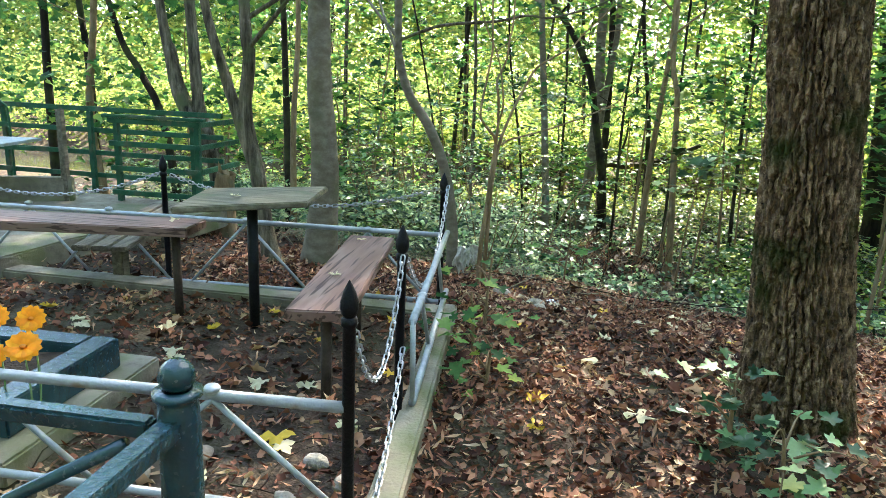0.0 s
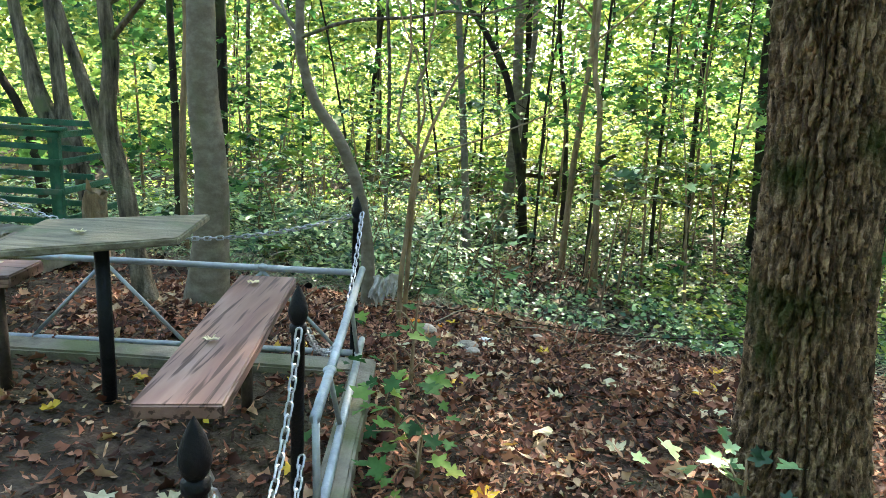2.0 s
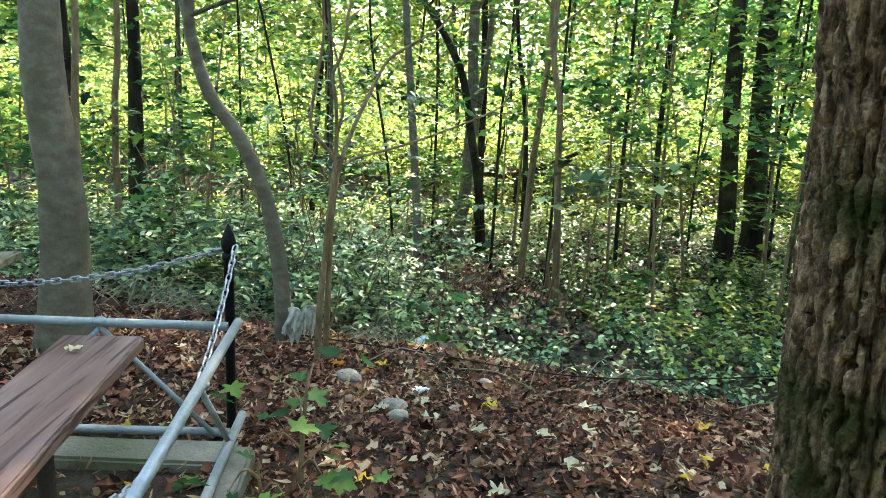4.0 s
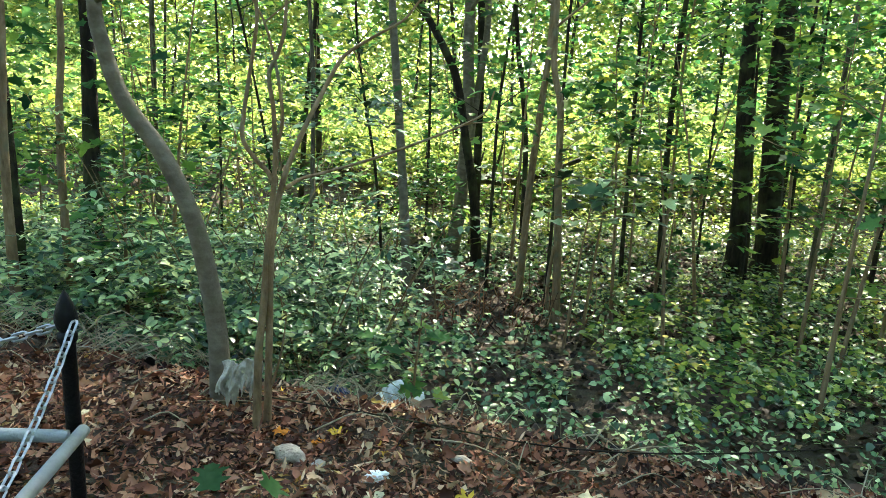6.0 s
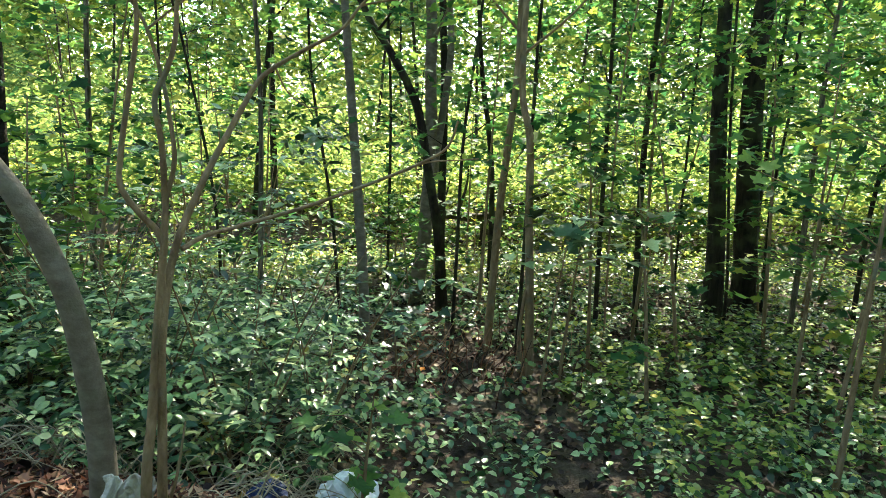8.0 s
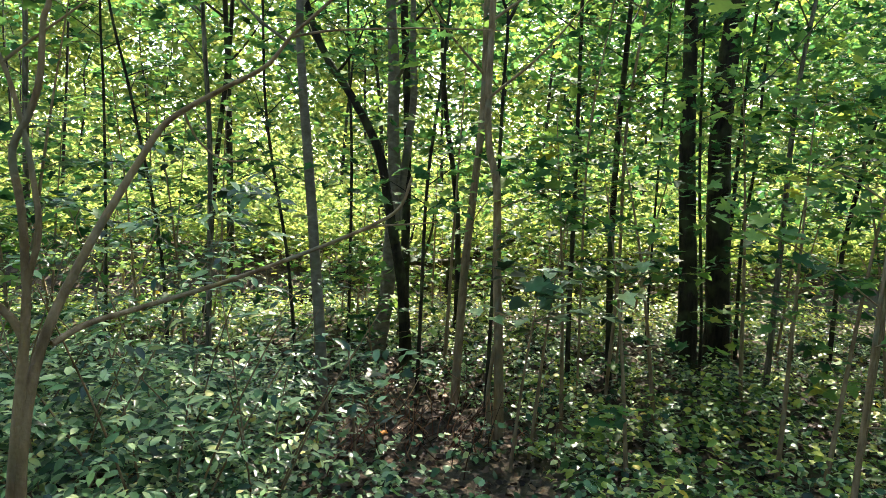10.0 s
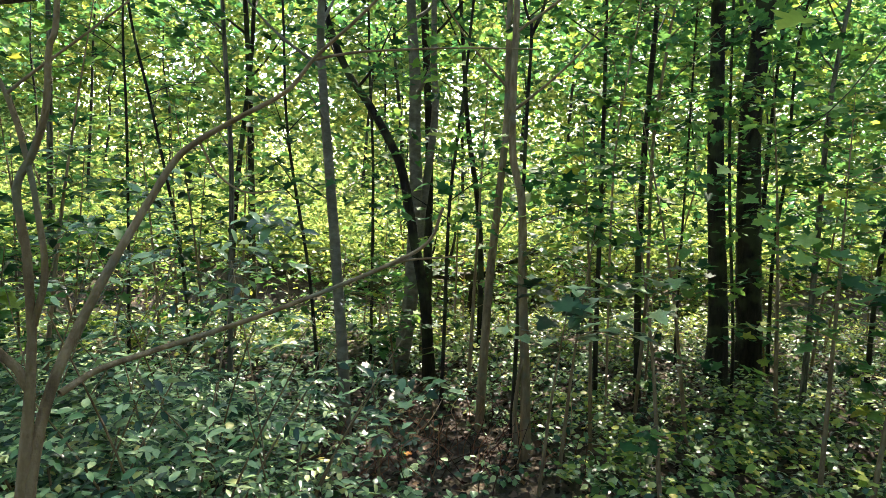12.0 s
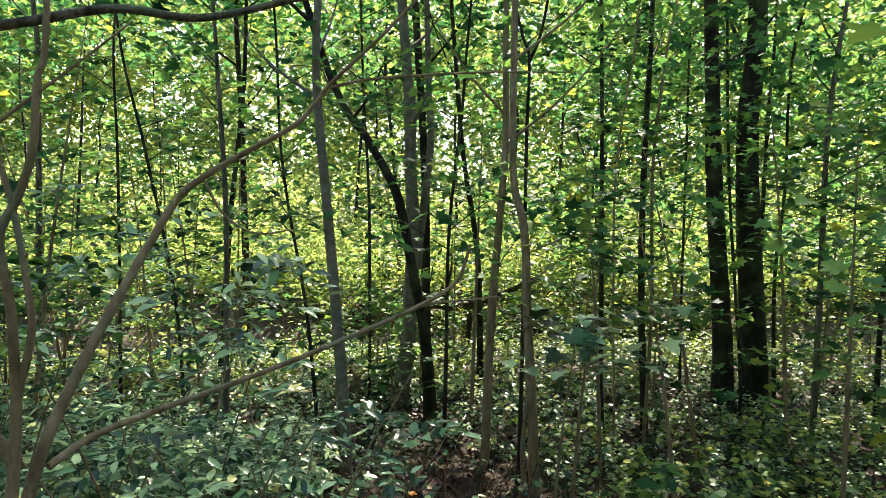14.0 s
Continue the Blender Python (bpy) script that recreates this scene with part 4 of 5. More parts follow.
part("rail", box((3.4, 0.04, 0.04), pose(-2.09, 2.47, 0.1), 0.008), TEAL, teal)
part("rail", box((0.05, 2.2, 0.04), pose(-0.37, 1.37, 0.1, 0, 0, -1.5), 0.008), TEAL, teal)

bed = thing("flower_bed", (-1.6, 3.4, 0), "teal painted concrete flower bed frame on a grave", "grave")
for sx, sy, px, py in ((0.12, 0.66, -1.41, 3.4), (0.8, 0.12, -1.87, 3.67), (0.8, 0.12, -1.87, 3.13)):
    part("side", box((sx, sy, 0.14), pose(px, py, 0.17), 0.008), TEAL, bed)
part("plinth", box((1.5, 0.95, 0.1), pose(-2.0, 3.4, 0.05), 0.01, 2, 0.004, 6), CONCRETE, bed, "grey concrete plinth")
part("soil_fill", box((0.9, 0.5, 0.1), pose(-1.93, 3.4, 0.14), 0.02, 2, 0.02, 8), SOIL, bed, "dark soil")


def daisy(x, y, z, r, tilt):
    ob = thing("flower", (x, y, z), "yellow daisy-like flower with orange centre", "flower", "bouquet on the grave")
    part("stem", tube([(x, y, 0.16), (x + 0.01, y, 0.3), (x, y, z)], 0.004, 0.003, 6), LEAF_LOW, ob)
    n = 13
    for lay in range(2):
        m = Euler((tilt[0], tilt[1], 0)).to_matrix()
        a = np.linspace(0, 2 * math.pi, n, endpoint=False) + lay * 0.24
        v, f = [], []
        for k, b in enumerate(a):
            d, w = Vector((math.cos(b), math.sin(b), 0.1 + 0.22 * lay)), Vector((-math.sin(b), math.cos(b), 0))
            o = 7 * k
            for s, t, h in ((0.1, 0, 0), (0.45, 0.2, 0.02), (0.85, 0.19, 0), (1.0, 0, -0.03), (0.85, -0.19, 0), (0.45, -0.2, 0.02), (0.55, 0, 0.05)):
                v.append(Vector((x, y, z)) + m @ ((d * s + w * t) * r * (1 - 0.2 * lay) + Vector((0, 0, h * r))))
            f += [(o + 6, o + i, o + (i + 1) % 6) for i in range(6)]
        part("petals", (np.array(v), np.array(f)), PETAL, ob)
    bm = bmesh.new()
    bmesh.ops.create_icosphere(bm, subdivisions=2, radius=r * 0.2, matrix=Matrix.Translation(Vector((x, y, z)) + Euler((tilt[0], tilt[1], 0)).to_matrix() @ Vector((0, 0, r * 0.12))) @ Matrix.Diagonal((1, 1, 0.6, 1)))
    part("centre", bm, LEAF_ORANGE, ob, "orange centre", True)


for x, y, z, r in ((-1.36, 3.05, 0.46, 0.06), (-1.5, 3.05, 0.41, 0.058), (-1.45, 3.2, 0.5, 0.052), (-1.58, 3.18, 0.5, 0.05), (-1.62, 3.1, 0.43, 0.05), (-1.7, 3.2, 0.47, 0.05)):
    daisy(x + 0.13, y, z + 0.02, r, (0.75 + rng.normal(0, 0.15), 0.55 + rng.normal(0, 0.15)))

# green fence, slabs and grey bench behind the plot
GF = thing("green_fence", (-3.3, 7.2, 0), "green painted metal fence with flat rails", "fence")
for x, y in ((-3.66, 7.2), (-2.82, 7.2), (-2.92, 7.3), (-4.3, 7.7), (-5.4, 7.8), (-6.6, 7.9)):
    part("post", box((0.05, 0.05, 1.05), pose(x, y, 0.42), 0.004), GREEN_PAINT, GF)
for z in (0.9, 0.68, 0.44, 0.2):
    part("rail", box((0.95, 0.03, 0.05), pose(-3.25, 7.17, z + 0.01), 0.004), GREEN_PAINT, GF)
    part("rail", box((4.0, 0.03, 0.05), pose(-4.8, 7.75, z + 0.07, 0, 0, -2), 0.004), GREEN_PAINT, GF)
    part("rail", box((0.03, 0.9, 0.05), pose(-2.84, 7.65, z), 0.004), GREEN_PAINT, GF)
part("handrail", box((1.05, 0.07, 0.03), pose(-3.25, 7.17, 0.955), 0.006), GREEN_PAINT, GF)
slab = thing("grave_slab", (-3.3, 6.1, 0), "grey concrete grave slab strewn with leaves", "grave")
part("slab", box((1.6, 1.5, 0.24), pose(-3.75, 5.75, 0.03, 0, 0, -8), 0.012, 2, 0.008, 8), CONCRETE, slab)
slab2 = thing("grave_slab", (-3.6, 7.2, 0), "pale concrete path slab before the green fence", "grave")
part("slab", box((1.9, 1.3, 0.2), pose(-3.6, 6.75, 0.02, 0, 0, -6), 0.012, 2, 0.008, 8), CONCRETE, slab2)
tomb = thing("grave_border", (-4.6, 6.9, 0), "raised grey concrete grave border with an iron post", "grave")
part("border", box((1.5, 0.12, 0.3), pose(-4.75, 6.75, 0.2, 0, 0, 24), 0.012, 2, 0.006, 6), CONCRETE, tomb)
part("post", box((0.06, 0.06, 1.0), pose(-4.1, 7.0, 0.5), 0.006), GREY_WOOD, tomb)
part("post", box((0.05, 0.05, 0.9), pose(-4.9, 6.9, 0.45), 0.006), GREY_WOOD, tomb)
gb = thing("bench", (-2.4, 5.6, 0), "bare grey slatted wooden bench behind the plot", "bench")
for k, o in enumerate((-0.12, 0.0, 0.12)):
    part("slat", box((0.1, 1.5, 0.035), pose(-2.42 + o * 0.97, 5.6 + o * 0.2, 0.3, 0, 0, 13), 0.006, 2, 0.003, 5), GREY_WOOD, gb)
for x, y in ((-2.3, 5.15), (-2.52, 6.1)):
    part("leg", box((0.08, 0.08, 0.4), pose(x, y, 0.1), 0.006), GREY_WOOD, gb)
tt = thing("table", (-5.0, 6.5, 0), "small grey metal-topped table behind the plot", "table")
part("tabletop", box((0.9, 0.6, 0.025), pose(-4.6, 6.5, 0.72, 0, 0, 10), 0.004), SILVER, tt)
part("leg", pipe((-4.55, 6.5, -0.1), (-4.55, 6.5, 0.71), 0.03), RUST, tt)
arch = thing("arch_fence", (-5.2, 7.4, 0), "grey metal grave fence with arched bars", "fence")
for k in range(5):
    x = -5.0 - 0.35 * k
    part("bar", tube([(x, 7.4, -0.05), (x, 7.4, 0.85), (x - 0.05, 7.4, 1.0), (x - 0.15, 7.4, 1.05), (x - 0.25, 7.4, 1.0), (x - 0.3, 7.4, 0.85), (x - 0.3, 7.4, -0.05)], 0.012, 0.012, 8, 30), GREEN_PAINT, arch)
part("rail", box((2.2, 0.02, 0.04), pose(-5.85, 7.4, 0.55), 0.003), GREEN_PAINT, arch)


def pebble(x, y, r, flat, label, name="stone", group="loose stones", mat=None):
    bm = bmesh.new()
    bmesh.ops.create_icosphere(bm, subdivisions=3, radius=1)
    for v in bm.verts:
        v.co *= 1 + 0.3 * noise.noise(v.co * 1.3 + Vector((x * 7, y * 5, 0)))
    bm.transform(pose(x, y, zat(x, y) + r * flat * 0.55, 0, 0, x * 700) @ Matrix.Diagonal((r, r * 0.68, r * flat, 1)))
    ob = part(name, bm, mat or STONE, None, "", True)
    return tagged(ob, label, "stone", group)


for x, y, r in ((0.49, 5.78, 0.07), (0.22, 6.36, 0.08), (0.36, 6.28, 0.045), (0.52, 5.66, 0.05), (-0.28, 3.3, 0.05), (-0.16, 2.98, 0.036), (-0.72, 3.25, 0.05), (-0.3, 3.05, 0.045), (-0.15, 3.2, 0.04), (-0.86, 3.1, 0.045), (1.0, 6.4, 0.05), (0.8, 5.9, 0.045)):
    pebble(x, y, r, 0.6, "pale rounded stone lying among fallen leaves")

# rag tied between the bent and the forked tree
bm = bmesh.new()
bmesh.ops.create_grid(bm, x_segments=54, y_segments=30, size=0.5)
for v in bm.verts:
    u, w = v.co.x + 0.5, 0.5 - v.co.y
    drop = 0.13 + 0.09 * math.exp(-((u - 0.22) / 0.16) ** 2) + 0.05 * math.exp(-((u - 0.78) / 0.12) ** 2) + 0.022 * math.sin(u * 41) + 0.012 * math.sin(u * 97 + 1)
    gather = 0.86 + 0.14 * min(1.0, w * 1.6)
    pleat = (math.sin(u * 27 + 3 * w) * 0.012 + math.sin(u * 61 + 5 * w) * 0.008 + noise.noise(Vector((u * 9, w * 7, 2))) * 0.016) * (0.4 + w)
    v.co = Vector((-0.245 + (0.5 + (u - 0.5) * gather) * 0.25 + 0.014 * math.sin(w * 5 + u * 7), 6.86 - 0.1 * u + pleat - 0.02 * w, 0.0 + 0.07 * u * u + 0.014 * math.sin(u * 11) - w * drop))
rag = part("rag", bm, CLOTH, None, "", True)
tagged(rag, "dirty white rag tied round two thin trunks", "cloth")
rag.modifiers.new("thickness", "SOLIDIFY").thickness = 0.004


def bag(x, y, size, mat, label, z=0.0):
    bm = bmesh.new()
    bmesh.ops.create_icosphere(bm, subdivisions=4, radius=1)
    for v in bm.verts:
        n = noise.noise(v.co * 2.1 + Vector((x, y, 3))) * 0.4 + abs(noise.noise(v.co * 5.0 + Vector((y, x, 1)))) * 0.28
        v.co *= 1 + n
        v.co.z = max(v.co.z, -0.6)
    bm.transform(pose(x, y, zat(x, y) + size[2] * 0.5 + z, 0, 0, 25) @ Matrix.Diagonal((*size, 1)))
    tagged(part("plastic_bag", bm, mat, None), label, "plastic bag", "litter on the slope")


bag(0.67, 7.95, (0.16, 0.12, 0.16), WHITE_BAG, "crumpled white plastic bag on the slope", 0.05)
bag(0.22, 7.85, (0.11, 0.08, 0.09), BLUE_BAG, "crumpled dark blue plastic bag on the slope", 0.0)
bag(0.62, 6.2, (0.05, 0.03, 0.025), WHITE_BAG, "small torn scrap of white plastic among leaves")

# thin stick along the rim, modelled as a strung wire
wire = part("wire", tube([(-0.27, 6.95, -0.2), (0.6, 6.75, -0.21), (1.5, 6.55, -0.24), (2.4, 6.5, -0.2), (3.6, 6.6, -0.12)], 0.004, 0.004, 6, 40), BARK_DARK, None)
tagged(wire, "thin bark-brown stick low along the bank, modelled as a wire", "wire")

# ---- leaves, undergrowth and far woods ----


def scatter(n, x0, x1, y0, y1):
    return rng.uniform(x0, x1, n), rng.uniform(y0, y1, n)


def on_ground(x, y, up):
    return np.stack([x, y, height(x, y) + up], 1)


# fallen leaves: thick on the bank, thin on the bare plot, scattered over the wood floor
x, y = scatter(66000, -0.1, 5.0, 1.2, 7.2)
keep = (y < rim(x) + 0.3)
bank = on_ground(x[keep], y[keep], rng.uniform(0.0, 0.035, keep.sum()))
stuff("leaf_litter", joined([leaves(CURLED, bank[::45], rng.uniform(0.04, 0.085, len(bank[::45])), spread=0.6), litter(bank[::2], 0.014, 0.052, 0.8), leaves(SHRED, bank[1::2] + (0, 0, 0.006), rng.uniform(0.025, 0.085, len(bank[1::2])), spread=0.7)]), LEAF_DEAD, "brown curled fallen leaves covering the bank", "leaf litter")
x, y = scatter(9000, -4.5, -0.1, 1.2, 5.0)
plot = on_ground(x, y, rng.uniform(0, 0.02, len(x)))
x, y = scatter(8200, -6.0, -0.2, 5.1, 9.4)
x, y = np.concatenate([x, rng.uniform(-1.9, 0.1, 5500)]), np.concatenate([y, rng.uniform(5.2, 7.6, 5500)])
plot = np.vstack([plot, on_ground(x, y, rng.uniform(0, 0.03, len(x)))])
stuff("leaf_litter", joined([leaves(CURLED, plot[::24], rng.uniform(0.05, 0.09, len(plot[::24])), spread=0.6), litter(plot[::2], 0.014, 0.055, 0.6), leaves(SHRED, plot + (0.02, 0.01, 0.004), rng.uniform(0.025, 0.08, len(plot)), spread=0.6)]), LEAF_DEAD, "scattered brown leaves on bare soil", "leaf litter")
x, y = scatter(9000, -9, 10, -5, 7)
keep = ((x < -4.4) | (x > 4.6) | (y < 1.4)) & (y < rim(x))
rest = on_ground(x[keep], y[keep], rng.uniform(0, 0.03, keep.sum()))
stuff("leaf_litter", litter(rest, 0.06, 0.13, 0.5), LEAF_DEAD, "brown fallen leaves around the plot", "leaf litter")
# wood floor litter takes the darker leaves with shade painted in
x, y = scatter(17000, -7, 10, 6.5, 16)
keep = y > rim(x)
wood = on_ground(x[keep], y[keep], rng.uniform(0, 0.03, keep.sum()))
stuff("leaf_litter", litter(wood, 0.04, 0.1, 0.5), LEAF_DAMP_SHADE, "damp fallen leaves on the wood floor, shade painted in", "leaf litter")


def fallen_leaf(x, y, size, mat, label, yaw, on=None):
    size *= 0.78
    v, f = BROAD
    z = zat(x, y) + 0.03 if on is None else on
    ca, sa = math.cos(yaw), math.sin(yaw)
    w = np.stack([x + size * (v[:, 0] * ca - v[:, 1] * sa), y + size * (v[:, 0] * sa + v[:, 1] * ca), z + size * (v[:, 2] * 0.9 + 0.1 * np.sin(9 * v[:, 0] + yaw) + 0.08 * np.sin(11 * v[:, 1] + 2 * yaw))], 1)
    tagged(part("fallen_leaf", (w, f), mat, None), label, "leaf", "single bright fallen leaves")


for k, (x, y, s) in enumerate([(1.39, 5.69, 0.13), (0.55, 4.0, 0.13), (1.62, 4.85, 0.14), (0.95, 3.9, 0.17), (0.55, 3.75, 0.1), (1.2, 5.2, 0.12), (0.9, 5.5, 0.11), (1.9, 5.4, 0.12), (0.75, 4.5, 0.13), (1.1, 4.4, 0.12),
                               (-0.5, 3.45, 0.16), (-0.25, 3.55, 0.12), (-0.62, 3.1, 0.1), (-1.0, 3.5, 0.12), (-1.25, 4.0, 0.11), (-0.75, 3.9, 0.12), (-0.2, 4.1, 0.1), (-1.5, 4.4, 0.13), (0.3, 5.0, 0.1), (0.4, 6.6, 0.11), (-0.6, 6.2, 0.12), (1.5, 6.1, 0.13), (2.1, 5.9, 0.11), (0.1, 5.6, 0.1), (-0.8, 6.5, 0.1)]):
    kind = k % 3
    fallen_leaf(x, y, s, (LEAF_PALE, LEAF_YELLOW, LEAF_PALE)[kind], ("pale buff maple leaf lying face down", "bright yellow maple leaf on the ground", "pale buff maple leaf lying face down")[kind], k * 2.4)
for k in range(34):
    x, y = (rng.uniform(-2.4, -0.2), rng.uniform(3.1, 4.9)) if k % 2 else (rng.uniform(0.25, 2.4), rng.uniform(4.0, 6.6))
    bright = k % 3 == 0
    fallen_leaf(x, y, rng.uniform(0.07, 0.12), LEAF_YELLOW if bright else LEAF_PALE, "small yellow leaf on the ground" if bright else "small pale buff leaf on the ground", k * 1.7)
for x, y, z in ((-0.58, 4.95, 0.463), (-0.5, 4.2, 0.463), (-1.62, 4.72, 0.558), (-1.2, 4.6, 0.743)):
    fallen_leaf(x, y, 0.07, LEAF_PALE, "small dry pale leaf resting on weathered wood", x * 9, z + 0.012)
for x, y, s, yaw in ((0.1, 6.6, 0.1, 0.4), (0.33, 6.5, 0.08, 2.0), (1.28, 12.1, 0.15, 1.0)):
    fallen_leaf(x, y, s, LEAF_ORANGE, "bright orange fallen maple leaf", yaw)


def herbs(x, y, per, low, high, size, spread=0.35):
    """Low plants: a stem's worth of leaves round each place."""
    n = len(x)
    h = rng.uniform(low, high, n)
    px = np.repeat(x, per) + rng.normal(0, 0.07, n * per) * (0.6 + np.repeat(h, per) * 1.4)
    py = np.repeat(y, per) + rng.normal(0, 0.07, n * per) * (0.6 + np.repeat(h, per) * 1.4)
    up = np.repeat(h, per) * rng.uniform(0.25, 1.0, n * per)
    return leaves(OVATE, on_ground(px, py, up), rng.uniform(0.5, 1.2, n * per) * size * (0.6 + 0.4 * smooth(7.0, 11.0, py)), spread=spread)


x, y = scatter(4700, -8, 11, 6.4, 19.5)
d = y - rim(x)
bare = np.maximum(np.exp(-((x - 2.6) ** 2 / 1.6 + (y - 10.8) ** 2 / 2.2)), np.exp(-((x - 1.6) ** 2 / 1.3 + (y - 11.9) ** 2 / 2.6)))
keep = (d > 0.25) & ~((x > -0.3) & (x < 1.15) & (y < 8.2)) & (rng.uniform(0, 1, len(x)) < (0.35 + 0.65 * smooth(0.2, 1.2, d)) * (1 - 0.88 * bare))
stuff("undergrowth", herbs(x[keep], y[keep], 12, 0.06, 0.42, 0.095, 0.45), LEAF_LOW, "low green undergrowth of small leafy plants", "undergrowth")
x, y = scatter(600, -5.5, 0.35, 7.6, 12.5)
keep = y - rim(x) > 0.7
n = int(keep.sum())
tall = on_ground(np.repeat(x[keep], 4) + rng.normal(0, 0.14, 4 * n), np.repeat(y[keep], 4) + rng.normal(0, 0.14, 4 * n), np.repeat(rng.uniform(0.3, 1.15, n), 4) * rng.uniform(0.55, 1, 4 * n))
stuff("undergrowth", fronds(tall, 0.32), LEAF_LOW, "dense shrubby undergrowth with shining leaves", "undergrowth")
x, y = scatter(420, 2.8, 9.5, 8.0, 14)
stuff("undergrowth", herbs(x, y, 14, 0.2, 0.7, 0.11, 0.3), LEAF_GOLD, "yellowing leafy undergrowth", "undergrowth")
x, y = scatter(520, -9, 12, 15.5, 20)
stuff("undergrowth", herbs(x, y, 18, 0.15, 0.6, 0.1, 0.35), LEAF_FAR, "bright leafy plants along the creek", "undergrowth")


def sapling(x, y, h, n, size, label="young maple sapling with broad green leaves", mat=None, reach=0.7, low=0.25):
    z = zat(x, y)
    ob = thing("sapling", (x, y, z), label, "sapling", "maple saplings of the wood")
    lean = rng.normal(0, 0.12, 2)
    stem = np.array([(x, y, z - 0.05), (x + lean[0] * h * 0.4, y + lean[1] * h * 0.4, z + h * 0.5), (x + lean[0] * h, y + lean[1] * h, z + h)])
    part("stem", tube(stem, 0.012 + 0.004 * h, 0.004, 6), BARK_TAN, ob)
    c = curve_points(stem, 30)
    at = []
    arms = max(5, n // 12)
    for k in range(arms):
        s = c[int(30 * (low + (0.98 - low) * k / arms))]
        a = rng.uniform(0, 6.28)
        e = s + np.array([math.cos(a), math.sin(a), rng.uniform(0.0, 0.45)]) * reach * rng.uniform(0.5, 1.1) * (1.1 - 0.5 * k / arms)
        part("twig", tube([s, (s + e) / 2 + (0, 0, 0.05), e], 0.006, 0.002, 4, 6), BARK_TAN, ob)
        m = max(4, n // arms)
        at.append(s + (e - s) * rng.uniform(0.3, 1.1, (m, 1)) + rng.normal(0, 1, (m, 3)) * (0.12, 0.12, 0.035))
    at = np.vstack(at)
    part("crown", leaves(BROAD if y < 9 else MAPLE, at, rng.uniform(0.6, 1.25, len(at)) * size, spread=0.28), mat or LEAF, ob)


def shrub(x, y, h, n):
    """A thin many-stemmed shrub with feathered leaves."""
    z = zat(x, y)
    ob = thing("shrub", (x, y, z), "loose shrub with feathered green leaves, sky sheen painted pale", "shrub", "feathered shrubs below the bank")
    at = []
    for k in range(6):
        a = k * 1.05 + rng.uniform(0, 0.5)
        e = np.array([x + math.cos(a) * h * 0.45, y + math.sin(a) * h * 0.45, z + h * rng.uniform(0.7, 1.05)])
        s = np.array([x, y, z - 0.03])
        part("stem", tube([s, (s + e) / 2 + (0, 0, 0.12), e], 0.009, 0.003, 6), BARK_TAN, ob)
        at.append(s + (e - s) * rng.uniform(0.35, 1.05, (n // 6, 1)) + rng.normal(0, 0.07, (n // 6, 3)))
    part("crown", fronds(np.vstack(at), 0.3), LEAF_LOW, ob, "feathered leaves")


for x, y, h in ((-0.1, 8.6, 1.9), (-0.8, 8.9, 2.1), (0.35, 9.2, 1.9), (-1.5, 9.6, 2.3), (-0.4, 10.2, 2.2), (-2.2, 10.6, 2.4)):
    shrub(x, y, h, 42)

# saplings close to the rim
sapling(0.75, 7.75, 0.75, 34, 0.12, "leafy young sapling with broad leaves at the rim", None, 0.3)
sapling(1.0, 10.9, 1.15, 30, 0.15, "small sapling with pale shining leaves", LEAF_LOW, 0.4)
sapling(0.18, 4.5, 0.35, 18, 0.078, "seedling with lobed leaves beside the kerb", None, 0.22)
sapling(0.2, 4.9, 0.42, 22, 0.078, "seedling with lobed leaves beside the kerb", None, 0.25)
sapling(0.28, 4.15, 0.22, 12, 0.078, "seedling with lobed leaves beside the kerb", None, 0.2)
sapling(1.3, 3.75, 0.32, 44, 0.078, "seedlings with lobed leaves at the foot of a thick tree", LEAF_LOW, 0.3, 0.1)
sapling(1.45, 3.55, 0.24, 30, 0.078, "seedlings with lobed leaves at the foot of a thick tree", LEAF_LOW, 0.3, 0.1)
sapling(2.5, 11.0, 2.0, 60, 0.2, "maple sapling with large flat leaves", LEAF_LOW, 0.9, 0.7)
sapling(3.4, 12.2, 3.6, 120, 0.17, reach=0.8, low=0.5)
sapling(3.9, 8.3, 3.4, 120, 0.13, "young maple reaching over the slope", None, 1.4, 0.35)
sapling(2.8, 11.4, 2.6, 40, 0.2, "maple sapling with large flat shining leaves", LEAF_LOW, 1.2, 0.6)
for x, y, h in ((5.2, 10.8, 4.0), (6.8, 11.6, 4.6), (4.7, 12.5, 4.2), (8.0, 12.6, 4.4)):
    sapling(x, y, h, 150, 0.16, reach=0.9, low=0.4)
for k in range(62):
    x, y = rng.uniform(-8, 12), rng.uniform(9.5, 19.5)
    if (abs(x - 1.2 - (y - 12) * 0.12) < 1.6 and y < 14) or y < rim(x) + 1.5:
        y += 4.5
    y = min(y, 19.3)
    sapling(x, y, rng.uniform(1.5, 5.2), int(rng.uniform(70, 170)), 0.15, reach=rng.uniform(0.6, 1.1))

